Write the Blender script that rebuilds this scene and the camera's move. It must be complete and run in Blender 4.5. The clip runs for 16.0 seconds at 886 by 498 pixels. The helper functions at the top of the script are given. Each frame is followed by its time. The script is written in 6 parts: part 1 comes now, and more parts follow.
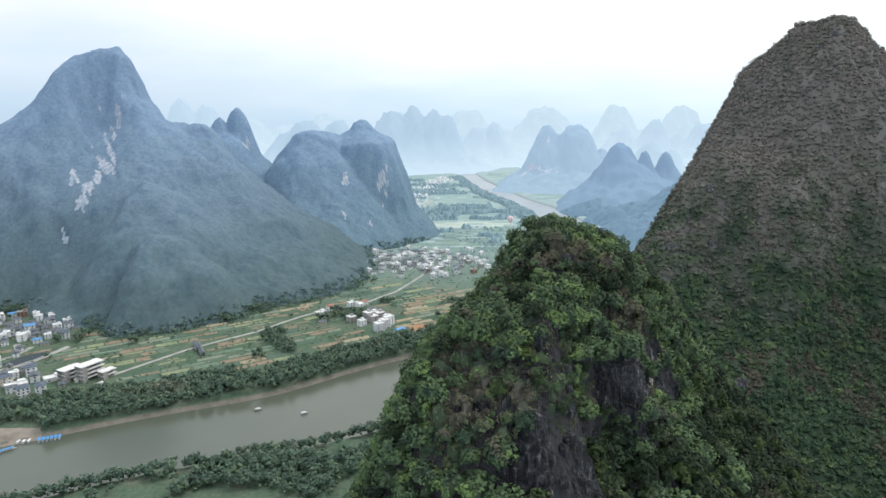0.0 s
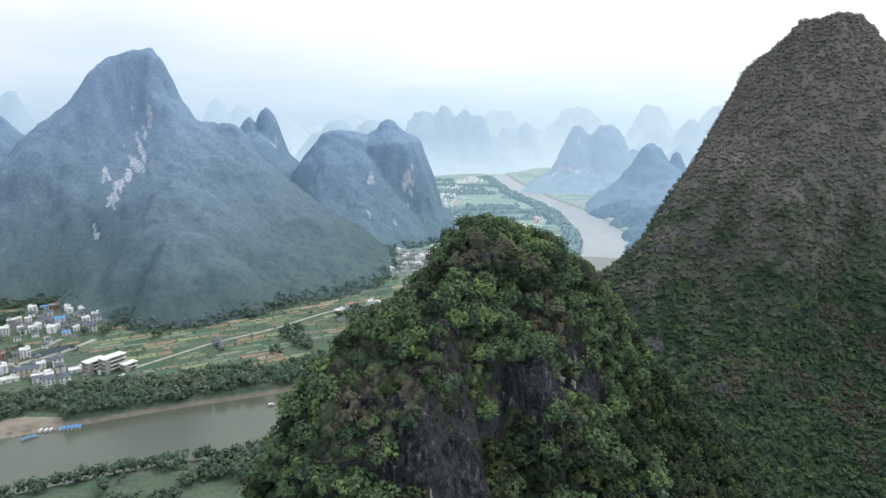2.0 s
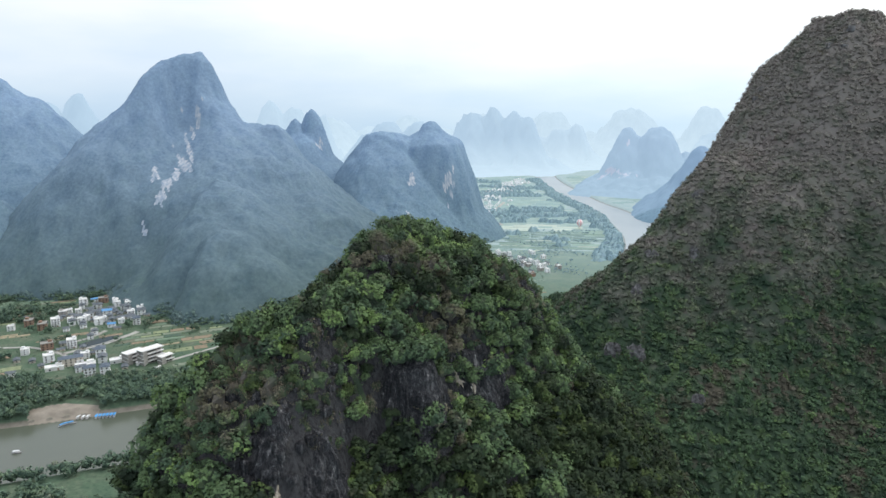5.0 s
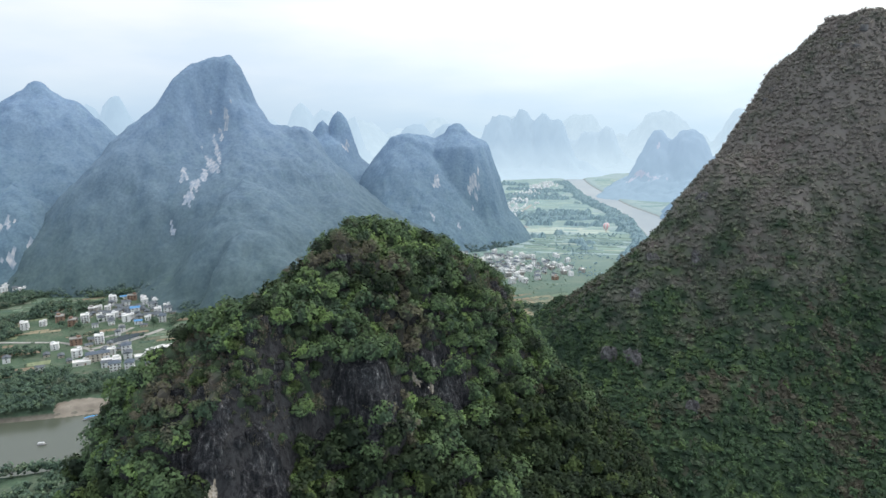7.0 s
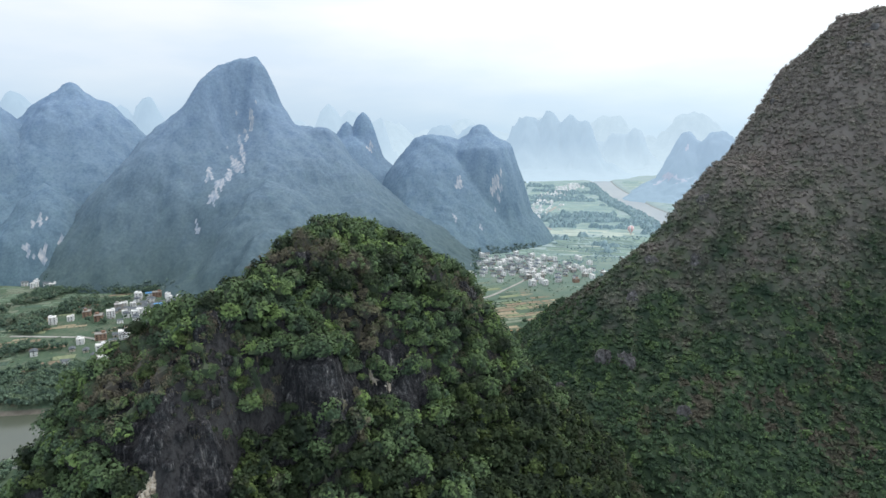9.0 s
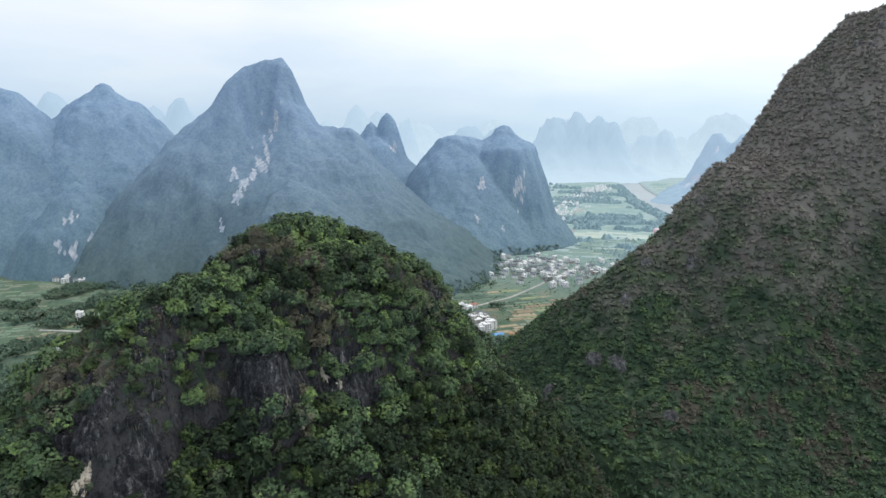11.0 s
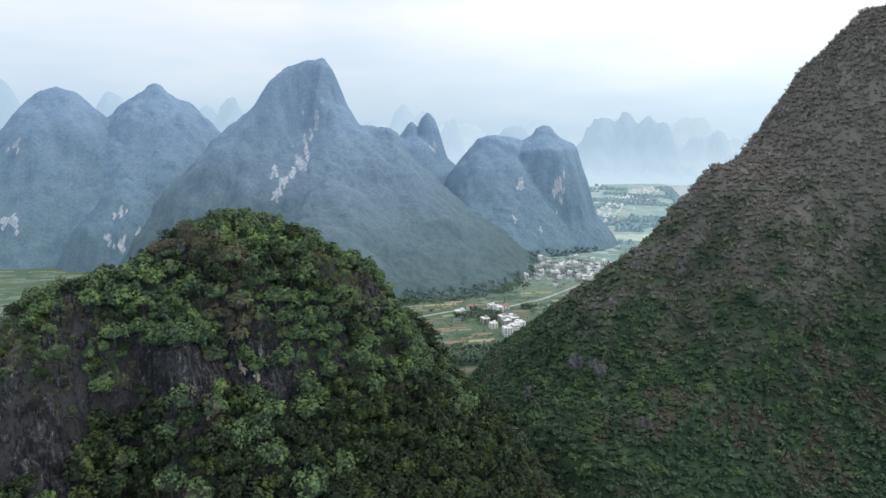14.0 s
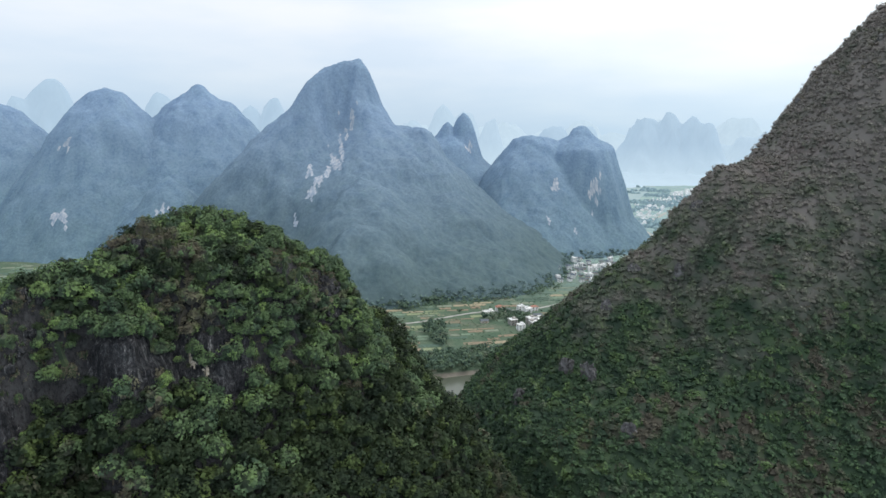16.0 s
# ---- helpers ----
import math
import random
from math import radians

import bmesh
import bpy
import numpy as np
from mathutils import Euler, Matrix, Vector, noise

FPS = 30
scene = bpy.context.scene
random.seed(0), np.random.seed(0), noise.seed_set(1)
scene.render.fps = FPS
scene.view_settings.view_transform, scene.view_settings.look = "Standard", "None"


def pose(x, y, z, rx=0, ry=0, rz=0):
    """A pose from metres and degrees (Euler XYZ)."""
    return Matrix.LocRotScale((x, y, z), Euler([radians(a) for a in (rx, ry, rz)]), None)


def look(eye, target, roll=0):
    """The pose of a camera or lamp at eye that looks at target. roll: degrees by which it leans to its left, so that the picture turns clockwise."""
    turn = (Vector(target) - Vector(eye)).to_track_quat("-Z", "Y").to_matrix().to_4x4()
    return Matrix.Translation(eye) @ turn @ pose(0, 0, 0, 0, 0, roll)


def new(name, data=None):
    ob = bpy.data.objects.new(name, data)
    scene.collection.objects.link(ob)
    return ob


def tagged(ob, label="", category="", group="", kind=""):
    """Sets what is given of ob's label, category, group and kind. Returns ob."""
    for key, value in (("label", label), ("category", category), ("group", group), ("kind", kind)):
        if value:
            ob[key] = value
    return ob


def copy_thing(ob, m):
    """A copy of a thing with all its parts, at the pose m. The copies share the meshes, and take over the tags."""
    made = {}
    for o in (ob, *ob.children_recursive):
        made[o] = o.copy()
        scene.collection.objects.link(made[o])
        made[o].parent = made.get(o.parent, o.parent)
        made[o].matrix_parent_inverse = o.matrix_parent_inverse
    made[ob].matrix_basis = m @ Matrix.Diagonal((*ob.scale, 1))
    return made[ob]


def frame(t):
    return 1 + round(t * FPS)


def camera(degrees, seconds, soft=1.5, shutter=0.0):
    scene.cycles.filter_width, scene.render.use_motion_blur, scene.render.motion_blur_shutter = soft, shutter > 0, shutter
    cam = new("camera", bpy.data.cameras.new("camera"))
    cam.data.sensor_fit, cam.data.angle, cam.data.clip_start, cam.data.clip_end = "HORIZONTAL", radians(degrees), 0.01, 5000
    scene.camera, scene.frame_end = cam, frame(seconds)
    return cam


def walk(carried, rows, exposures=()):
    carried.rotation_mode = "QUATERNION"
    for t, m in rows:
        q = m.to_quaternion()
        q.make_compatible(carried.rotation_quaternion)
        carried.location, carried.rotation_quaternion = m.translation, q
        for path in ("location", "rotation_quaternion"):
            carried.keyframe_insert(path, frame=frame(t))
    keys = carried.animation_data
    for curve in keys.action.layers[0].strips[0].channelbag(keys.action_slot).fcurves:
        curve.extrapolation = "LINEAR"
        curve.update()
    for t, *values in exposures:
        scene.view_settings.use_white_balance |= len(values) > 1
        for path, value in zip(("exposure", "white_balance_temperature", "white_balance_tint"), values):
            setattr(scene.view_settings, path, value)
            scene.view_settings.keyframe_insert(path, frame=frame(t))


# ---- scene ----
cam = camera(69.4, 16.0, soft=1.5)
METRES, EYE, TILT, LEAN, TURN = 100.0, 210.9, -11.216, 0.528, 0.0
ROWS = [
    (0.0, 0.0, 0.0, 0.0, 0.0, 0.0, -0.0),
    (0.5, 0.0396, -0.0005, -0.0004, 0.77, -0.0, -0.19),
    (1.0, 0.0793, -0.0003, -0.0008, 1.55, -0.0, -0.37),
    (1.5, 0.1189, 0.0006, -0.0009, 2.25, -0.01, -0.52),
    (2.0, 0.1582, 0.0017, -0.0008, 2.96, -0.02, -0.68),
    (2.5, 0.197, 0.0034, -0.001, 3.69, -0.03, -0.83),
    (3.0, 0.2355, 0.0059, -0.001, 4.44, -0.03, -0.96),
    (3.5, 0.2724, 0.009, -0.0005, 5.15, -0.03, -1.14),
    (4.0, 0.308, 0.0116, 0.0022, 5.95, -0.01, -1.32),
    (6.5, 0.4441, 0.0278, 0.0036, 9.63, 0.11, -2.14),
    (7.0, 0.4678, 0.0318, 0.0036, 10.2, 0.14, -2.26),
    (7.5, 0.4912, 0.0361, 0.004, 10.74, 0.14, -2.41),
    (8.0, 0.5148, 0.0406, 0.0041, 11.37, 0.15, -2.57),
    (8.5, 0.5388, 0.0455, 0.0044, 12.02, 0.14, -2.72),
    (9.0, 0.5631, 0.0509, 0.005, 12.64, 0.14, -2.88),
    (11.5, 0.6957, 0.083, 0.0096, 15.81, 0.04, -3.65),
    (12.0, 0.7244, 0.091, 0.0111, 16.47, -0.01, -3.81),
    (12.5, 0.7537, 0.0997, 0.0128, 17.13, -0.05, -3.98),
    (13.0, 0.7839, 0.1088, 0.0148, 17.85, -0.1, -4.15),
    (13.5, 0.8147, 0.1187, 0.0167, 18.58, -0.17, -4.34),
    (14.0, 0.8464, 0.1293, 0.0187, 19.42, -0.23, -4.54),
    (14.5, 0.8785, 0.1408, 0.0213, 20.4, -0.31, -4.76),
    (15.0, 0.9108, 0.153, 0.0242, 21.33, -0.4, -4.97),
    (15.5, 0.9431, 0.1658, 0.027, 22.22, -0.47, -5.15),
    (16.0, 0.9754, 0.1791, 0.0297, 23.12, -0.53, -5.32),
]
walk(cam, [(t, pose(0, 0, EYE, TILT, LEAN, TURN) @ pose(METRES * x, METRES * y, METRES * z, 90 + pitch, roll, yaw)) for t, x, y, z, yaw, pitch, roll in ROWS],
     exposures=((0, 0.13), (4, 0.12), (7, 0.1), (9, 0.08), (12, 0.05), (16, 0.03)))

# ---- light: an overcast, hazy day ----
world = bpy.data.worlds.new("overcast_sky")
scene.world = world
world.use_nodes = True
nt = world.node_tree
nt.nodes.clear()
w_out = nt.nodes.new("ShaderNodeOutputWorld")
w_bg = nt.nodes.new("ShaderNodeBackground")
sky = nt.nodes.new("ShaderNodeTexSky")
sky.sky_type, sky.sun_disc = "NISHITA", False
SUN_EL, SUN_AZ = 58.0, 55.0
sky.sun_elevation, sky.sun_rotation = radians(SUN_EL), radians(SUN_AZ)
sky.air_density, sky.dust_density = 1.0, 4.0
coord = nt.nodes.new("ShaderNodeTexCoord")
sep = nt.nodes.new("ShaderNodeSeparateXYZ")
ramp = nt.nodes.new("ShaderNodeValToRGB")
e = ramp.color_ramp.elements
e[0].position, e[0].color = 0.0, (0.63, 0.78, 0.89, 1)
e[1].position, e[1].color = 0.17, (1.02, 1.03, 1.04, 1)
for p, c in ((0.04, (0.7, 0.83, 0.93, 1)), (0.09, (0.86, 0.93, 0.985, 1))):
    k = ramp.color_ramp.elements.new(p)
    k.color = c
cloud_map = nt.nodes.new("ShaderNodeMapping")
cloud_map.inputs["Scale"].default_value = (2.2, 2.2, 9.0)
cloud = nt.nodes.new("ShaderNodeTexNoise")
cloud.inputs["Scale"].default_value, cloud.inputs["Detail"].default_value = 1.6, 5.0
cloud_ramp = nt.nodes.new("ShaderNodeValToRGB")
c = cloud_ramp.color_ramp.elements
c[0].position, c[0].color = 0.34, (0.88, 0.94, 1.0, 1)
c[1].position, c[1].color = 0.64, (1.03, 1.03, 1.03, 1)
mul = nt.nodes.new("ShaderNodeMix")
mul.data_type, mul.blend_type = "RGBA", "MULTIPLY"
mul.inputs[0].default_value = 1.0
scale_sky = nt.nodes.new("ShaderNodeMix")
scale_sky.data_type, scale_sky.blend_type = "RGBA", "MIX"
scale_sky.inputs[0].default_value = 0.02
nt.links.new(coord.outputs["Generated"], sep.inputs[0])
nt.links.new(sep.outputs["Z"], ramp.inputs[0])
nt.links.new(coord.outputs["Generated"], cloud_map.inputs[0])
nt.links.new(cloud_map.outputs[0], cloud.inputs["Vector"])
nt.links.new(cloud.outputs["Fac"], cloud_ramp.inputs[0])
nt.links.new(ramp.outputs[0], mul.inputs[6])
nt.links.new(cloud_ramp.outputs[0], mul.inputs[7])
veil = nt.nodes.new("ShaderNodeVectorMath")
veil.operation = "DOT_PRODUCT"
veil.inputs[1].default_value = (math.sin(radians(SUN_AZ)) * 0.85, math.cos(radians(SUN_AZ)) * 0.85, 0.52)
nt.links.new(coord.outputs["Generated"], veil.inputs[0])
veil_ramp = nt.nodes.new("ShaderNodeValToRGB")
v = veil_ramp.color_ramp.elements
v[0].position, v[0].color = 0.15, (0.84, 0.86, 0.9, 1)
v[1].position, v[1].color = 0.95, (1.16, 1.14, 1.1, 1)
v.new(0.55).color = (1.02, 1.02, 1.02, 1)
nt.links.new(veil.outputs["Value"], veil_ramp.inputs[0])
glow = nt.nodes.new("ShaderNodeMix")
glow.data_type, glow.blend_type = "RGBA", "MULTIPLY"
glow.inputs[0].default_value = 1.0
nt.links.new(mul.outputs[2], glow.inputs[6])
nt.links.new(veil_ramp.outputs[0], glow.inputs[7])
nt.links.new(glow.outputs[2], scale_sky.inputs[6])
nt.links.new(sky.outputs[0], scale_sky.inputs[7])
nt.links.new(scale_sky.outputs[2], w_bg.inputs["Color"])
w_bg.inputs["Strength"].default_value = 1.0
nt.links.new(w_bg.outputs[0], w_out.inputs[0])

sun = new("sun", bpy.data.lights.new("sun", "SUN"))
sun.data.energy, sun.data.angle, sun.data.color = 0.9, radians(18), (1.0, 0.96, 0.9)
az = radians(SUN_AZ)
sun.matrix_world = look((0, 0, 500), (-math.sin(az) * math.cos(radians(SUN_EL)), -math.cos(az) * math.cos(radians(SUN_EL)), 500 - math.sin(radians(SUN_EL))))


# ---- materials ----
def shader(name, roughness=0.8, specular=0.3):
    m = bpy.data.materials.new(name)
    m.use_nodes = True
    b = m.node_tree.nodes["Principled BSDF"]
    b.inputs["Roughness"].default_value = roughness
    b.inputs["Specular IOR Level"].default_value = specular
    return m, m.node_tree, b


def place_coords(t):
    n = t.nodes.new("ShaderNodeNewGeometry")
    return n.outputs["Position"]


def noise_tex(t, scale, detail=4.0, rough=0.55, stretch=None):
    n = t.nodes.new("ShaderNodeTexNoise")
    n.inputs["Scale"].default_value, n.inputs["Detail"].default_value, n.inputs["Roughness"].default_value = scale, detail, rough
    pos = place_coords(t)
    if stretch:
        mp = t.nodes.new("ShaderNodeMapping")
        mp.inputs["Scale"].default_value = stretch
        t.links.new(pos, mp.inputs[0])
        pos = mp.outputs[0]
    t.links.new(pos, n.inputs["Vector"])
    return n.outputs["Fac"]


def ramp_tex(t, fac, stops):
    r = t.nodes.new("ShaderNodeValToRGB")
    el = r.color_ramp.elements
    el[0].position, el[0].color = stops[0][0], (*stops[0][1], 1)
    el[1].position, el[1].color = stops[-1][0], (*stops[-1][1], 1)
    for p, col in stops[1:-1]:
        el.new(p).color = (*col, 1)
    t.links.new(fac, r.inputs[0])
    return r.outputs[0]


def blend(t, fac, a, b, mode="MIX"):
    m = t.nodes.new("ShaderNodeMix")
    m.data_type, m.blend_type = "RGBA", mode
    for sock, v in ((m.inputs[0], fac), (m.inputs[6], a), (m.inputs[7], b)):
        if isinstance(v, (int, float)):
            sock.default_value = v
        elif isinstance(v, tuple):
            sock.default_value = (*v, 1)
        else:
            t.links.new(v, sock)
    return m.outputs[2]


def bump(t, b, height, strength=0.6, distance=1.0):
    n = t.nodes.new("ShaderNodeBump")
    n.inputs["Strength"].default_value, n.inputs["Distance"].default_value = strength, distance
    t.links.new(height, n.inputs["Height"])
    t.links.new(n.outputs[0], b.inputs["Normal"])


def leaf_material(name, dark, mid, light, dry, patch, dry_at=0.6, scrub_haze_above=None, single=True, plant=0.5):
    """Leaves: colour by leaf, by shrub and by stand, with dry, brownish shrubs between; an optional height span and
    colour blend in thin scrub and painted haze.
    """
    m, t, b = shader(name, 0.7, 0.14)
    geo = t.nodes.new("ShaderNodeNewGeometry")
    stand = noise_tex(t, patch, 4.0, 0.6)
    cell = t.nodes.new("ShaderNodeTexVoronoi")
    cell.inputs["Scale"].default_value = plant
    t.links.new(geo.outputs["Position"], cell.inputs["Vector"])
    hue = t.nodes.new("ShaderNodeSeparateColor")
    t.links.new(cell.outputs["Color"], hue.inputs[0])
    col = ramp_tex(t, hue.outputs[0], [(0.1, dark), (0.45, mid), (0.75, mid), (1.0, light)])
    col = blend(t, 1.0, col, ramp_tex(t, noise_tex(t, patch * 7, 3.0, 0.6), [(0.3, (0.8, 0.82, 0.86)), (0.7, (1.18, 1.16, 1.1))]), "MULTIPLY")
    mixed = t.nodes.new("ShaderNodeMath")
    mixed.operation = "MULTIPLY_ADD"
    t.links.new(hue.outputs[1], mixed.inputs[0])
    mixed.inputs[1].default_value = 0.16
    t.links.new(stand, mixed.inputs[2])
    col = blend(t, ramp_tex(t, mixed.outputs[0], [(dry_at + 0.08, (0, 0, 0)), (dry_at + 0.15, (0.85, 0.85, 0.85))]), col, dry)
    if scrub_haze_above:
        sp = t.nodes.new("ShaderNodeSeparateXYZ")
        t.links.new(geo.outputs["Position"], sp.inputs[0])
        lift = t.nodes.new("ShaderNodeMapRange")
        lift.inputs[1].default_value, lift.inputs[2].default_value, lift.inputs[4].default_value = scrub_haze_above[0], scrub_haze_above[1], 0.5
        t.links.new(sp.outputs["Z"], lift.inputs[0])
        add = t.nodes.new("ShaderNodeMath")
        t.links.new(noise_tex(t, patch * 3.0, 6.0, 0.68), add.inputs[0])
        t.links.new(lift.outputs[0], add.inputs[1])
        col = blend(t, ramp_tex(t, add.outputs[0], [(0.64, (0, 0, 0)), (0.78, (0.28, 0.28, 0.28)), (0.98, (0.75, 0.75, 0.75))]), col, scrub_haze_above[2])
    if single:
        per_leaf = ramp_tex(t, geo.outputs["Random Per Island"], [(0.0, (0.82, 0.83, 0.83)), (0.6, (0.98, 0.98, 0.98)), (1.0, (1.16, 1.16, 1.12))])
        col = blend(t, 1.0, col, per_leaf, "MULTIPLY")
    t.links.new(col, b.inputs["Base Color"])
    return m


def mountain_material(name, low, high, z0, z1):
    """Karst forest on limestone: green woods low down, haze painted in as bluer, paler colour with height."""
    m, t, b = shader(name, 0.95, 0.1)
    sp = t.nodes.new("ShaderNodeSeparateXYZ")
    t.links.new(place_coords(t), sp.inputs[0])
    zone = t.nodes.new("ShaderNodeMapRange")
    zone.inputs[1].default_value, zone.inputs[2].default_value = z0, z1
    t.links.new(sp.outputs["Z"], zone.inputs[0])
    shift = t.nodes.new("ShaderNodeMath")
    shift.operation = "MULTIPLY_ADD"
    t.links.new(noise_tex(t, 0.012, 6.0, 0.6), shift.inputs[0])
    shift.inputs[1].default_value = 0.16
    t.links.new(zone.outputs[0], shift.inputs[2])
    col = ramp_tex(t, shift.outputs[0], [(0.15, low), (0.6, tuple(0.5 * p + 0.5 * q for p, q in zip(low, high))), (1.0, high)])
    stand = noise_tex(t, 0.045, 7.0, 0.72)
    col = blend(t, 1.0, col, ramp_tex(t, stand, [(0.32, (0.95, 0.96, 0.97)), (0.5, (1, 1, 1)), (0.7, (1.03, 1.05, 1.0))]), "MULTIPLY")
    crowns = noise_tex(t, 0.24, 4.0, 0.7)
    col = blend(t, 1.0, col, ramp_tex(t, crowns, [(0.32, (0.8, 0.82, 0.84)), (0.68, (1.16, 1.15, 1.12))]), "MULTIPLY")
    # dark vertical streaks in the colour stand for gullies
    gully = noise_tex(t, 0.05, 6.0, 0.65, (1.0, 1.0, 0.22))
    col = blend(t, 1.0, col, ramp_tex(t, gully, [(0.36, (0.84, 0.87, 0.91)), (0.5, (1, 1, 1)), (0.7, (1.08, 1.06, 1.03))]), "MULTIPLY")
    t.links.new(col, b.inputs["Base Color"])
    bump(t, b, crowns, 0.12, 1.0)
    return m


def plain(name, col, rough=0.8, vary=0.15, scale=1.0):
    m, t, b = shader(name, rough)
    lo, hi = tuple(v * (1 - vary) for v in col), tuple(min(1, v * (1 + vary)) for v in col)
    t.links.new(ramp_tex(t, noise_tex(t, scale, 4.0), [(0.3, lo), (0.7, hi)]), b.inputs["Base Color"])
    return m


# inner twigs repeat the leaf colours darker, as shade within and between crowns
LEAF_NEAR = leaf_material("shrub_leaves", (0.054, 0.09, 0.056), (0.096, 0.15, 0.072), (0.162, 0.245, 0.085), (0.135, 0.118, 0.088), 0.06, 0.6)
INNER_NEAR = leaf_material("shade_toned_inner_twigs", (0.036, 0.050, 0.037), (0.058, 0.082, 0.052), (0.084, 0.111, 0.062), (0.092, 0.083, 0.076), 0.06, 0.6, None, False)
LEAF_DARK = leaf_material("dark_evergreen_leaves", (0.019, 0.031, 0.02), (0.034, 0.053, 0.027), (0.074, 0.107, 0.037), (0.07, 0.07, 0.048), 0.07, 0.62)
INNER_DARK = leaf_material("shade_toned_evergreen_twigs", (0.016, 0.027, 0.016), (0.029, 0.045, 0.022), (0.048, 0.067, 0.029), (0.040, 0.048, 0.029), 0.07, 0.64, None, False)
SCRUB_DRY = leaf_material("dry_scrub_twigs", (0.075, 0.067, 0.052), (0.13, 0.115, 0.088), (0.18, 0.16, 0.115), (0.09, 0.11, 0.055), 0.1, 0.52)
# the upper slope's tone is brown scrub with haze painted in
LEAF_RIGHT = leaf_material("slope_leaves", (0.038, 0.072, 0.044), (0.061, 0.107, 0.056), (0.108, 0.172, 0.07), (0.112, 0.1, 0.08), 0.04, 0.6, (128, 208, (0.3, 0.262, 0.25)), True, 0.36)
INNER_RIGHT = leaf_material("shade_toned_slope_twigs", (0.031, 0.055, 0.037), (0.046, 0.077, 0.047), (0.066, 0.104, 0.054), (0.076, 0.067, 0.055), 0.04, 0.6, (128, 208, (0.235, 0.206, 0.198)), False, 0.36)
# far leaves and thickets: haze painted in as paler, bluer colour
LEAF_HAZED = leaf_material("haze_tinted_far_leaves", (0.243, 0.354, 0.398), (0.268, 0.382, 0.418), (0.298, 0.412, 0.432), (0.318, 0.424, 0.425), 0.02, plant=0.08)
INNER_HAZED = leaf_material("haze_tinted_far_thicket", (0.232, 0.342, 0.39), (0.252, 0.366, 0.407), (0.276, 0.39, 0.42), (0.29, 0.4, 0.415), 0.02, 0.6, None, False, 0.08)
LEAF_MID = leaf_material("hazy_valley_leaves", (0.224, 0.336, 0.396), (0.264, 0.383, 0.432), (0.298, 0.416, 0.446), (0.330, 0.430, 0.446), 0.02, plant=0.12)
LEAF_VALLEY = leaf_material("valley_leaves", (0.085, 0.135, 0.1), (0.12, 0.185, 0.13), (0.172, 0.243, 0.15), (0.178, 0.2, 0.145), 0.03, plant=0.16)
# forest at the mountains' foot: colours blued for haze, more with height
LEAF_FOOT = leaf_material("haze_tinted_forest_leaves", (0.12, 0.185, 0.18), (0.138, 0.208, 0.196), (0.165, 0.24, 0.21), (0.185, 0.255, 0.25), 0.02, 0.62, (0, 130, (0.205, 0.295, 0.375)), True, 0.12)
INNER_FOOT = leaf_material("haze_tinted_forest_thicket", (0.12, 0.185, 0.2), (0.135, 0.205, 0.215), (0.15, 0.225, 0.225), (0.15, 0.215, 0.22), 0.02, 0.6, (0, 130, (0.19, 0.275, 0.35)), False, 0.12)
INNER_VALLEY = leaf_material("shade_toned_valley_thicket", (0.05, 0.085, 0.07), (0.07, 0.11, 0.085), (0.09, 0.135, 0.095), (0.095, 0.12, 0.09), 0.03, 0.6, None, False, 0.16)
HILL_WOOD = mountain_material("haze_blue_wooded_limestone", (0.1, 0.149, 0.163), (0.213, 0.304, 0.43), 0, 250)
HILL_HUMP = mountain_material("haze_slate_wooded_limestone", (0.14, 0.216, 0.265), (0.225, 0.325, 0.455), -20, 210)
HILL_FAR = mountain_material("haze_grey_wooded_limestone", (0.135, 0.21, 0.26), (0.218, 0.315, 0.45), -20, 280)
DRY_GRASS = leaf_material("dry_grass", (0.1, 0.088, 0.06), (0.15, 0.13, 0.085), (0.2, 0.172, 0.105), (0.14, 0.11, 0.075), 0.2)
LIMESTONE, lt, lb = shader("streaked_grey_limestone", 0.9, 0.2)
l_streak = ramp_tex(lt, noise_tex(lt, 1.1, 8.0, 0.76, (1.6, 1.6, 0.14)), [(0.34, (0.014, 0.015, 0.018)), (0.46, (0.03, 0.032, 0.037)), (0.55, (0.062, 0.064, 0.07)), (0.62, (0.135, 0.136, 0.14)), (0.69, (0.38, 0.375, 0.36))])
l_crack = noise_tex(lt, 4.5, 7.0, 0.74, (1, 1, 0.6))
l_streak = blend(lt, 0.85, l_streak, ramp_tex(lt, l_crack, [(0.36, (0.3, 0.3, 0.32)), (0.5, (1, 1, 1)), (0.66, (1.7, 1.7, 1.7))]), "MULTIPLY")
l_block = lt.nodes.new("ShaderNodeTexVoronoi")
l_block.feature = "DISTANCE_TO_EDGE"
l_map = lt.nodes.new("ShaderNodeMapping")
l_map.inputs["Scale"].default_value = (1.7, 1.7, 0.5)
lt.links.new(place_coords(lt), l_map.inputs[0])
lt.links.new(l_map.outputs[0], l_block.inputs["Vector"])
l_streak = blend(lt, 0.7, l_streak, ramp_tex(lt, l_block.outputs["Distance"], [(0.0, (0.2, 0.2, 0.22)), (0.07, (1, 1, 1))]), "MULTIPLY")
l_streak = blend(lt, 1.0, l_streak, ramp_tex(lt, noise_tex(lt, 0.3, 5.0, 0.65, (1, 1, 0.6)), [(0.36, (0.55, 0.55, 0.58)), (0.5, (0.95, 0.95, 0.95)), (0.66, (1.5, 1.47, 1.44))]), "MULTIPLY")
lt.links.new(l_streak, lb.inputs["Base Color"])
bump(lt, lb, l_crack, 1.0, 0.4)
CREAM_ROCK, rt, rb = shader("cream_broken_limestone", 0.9, 0.15)
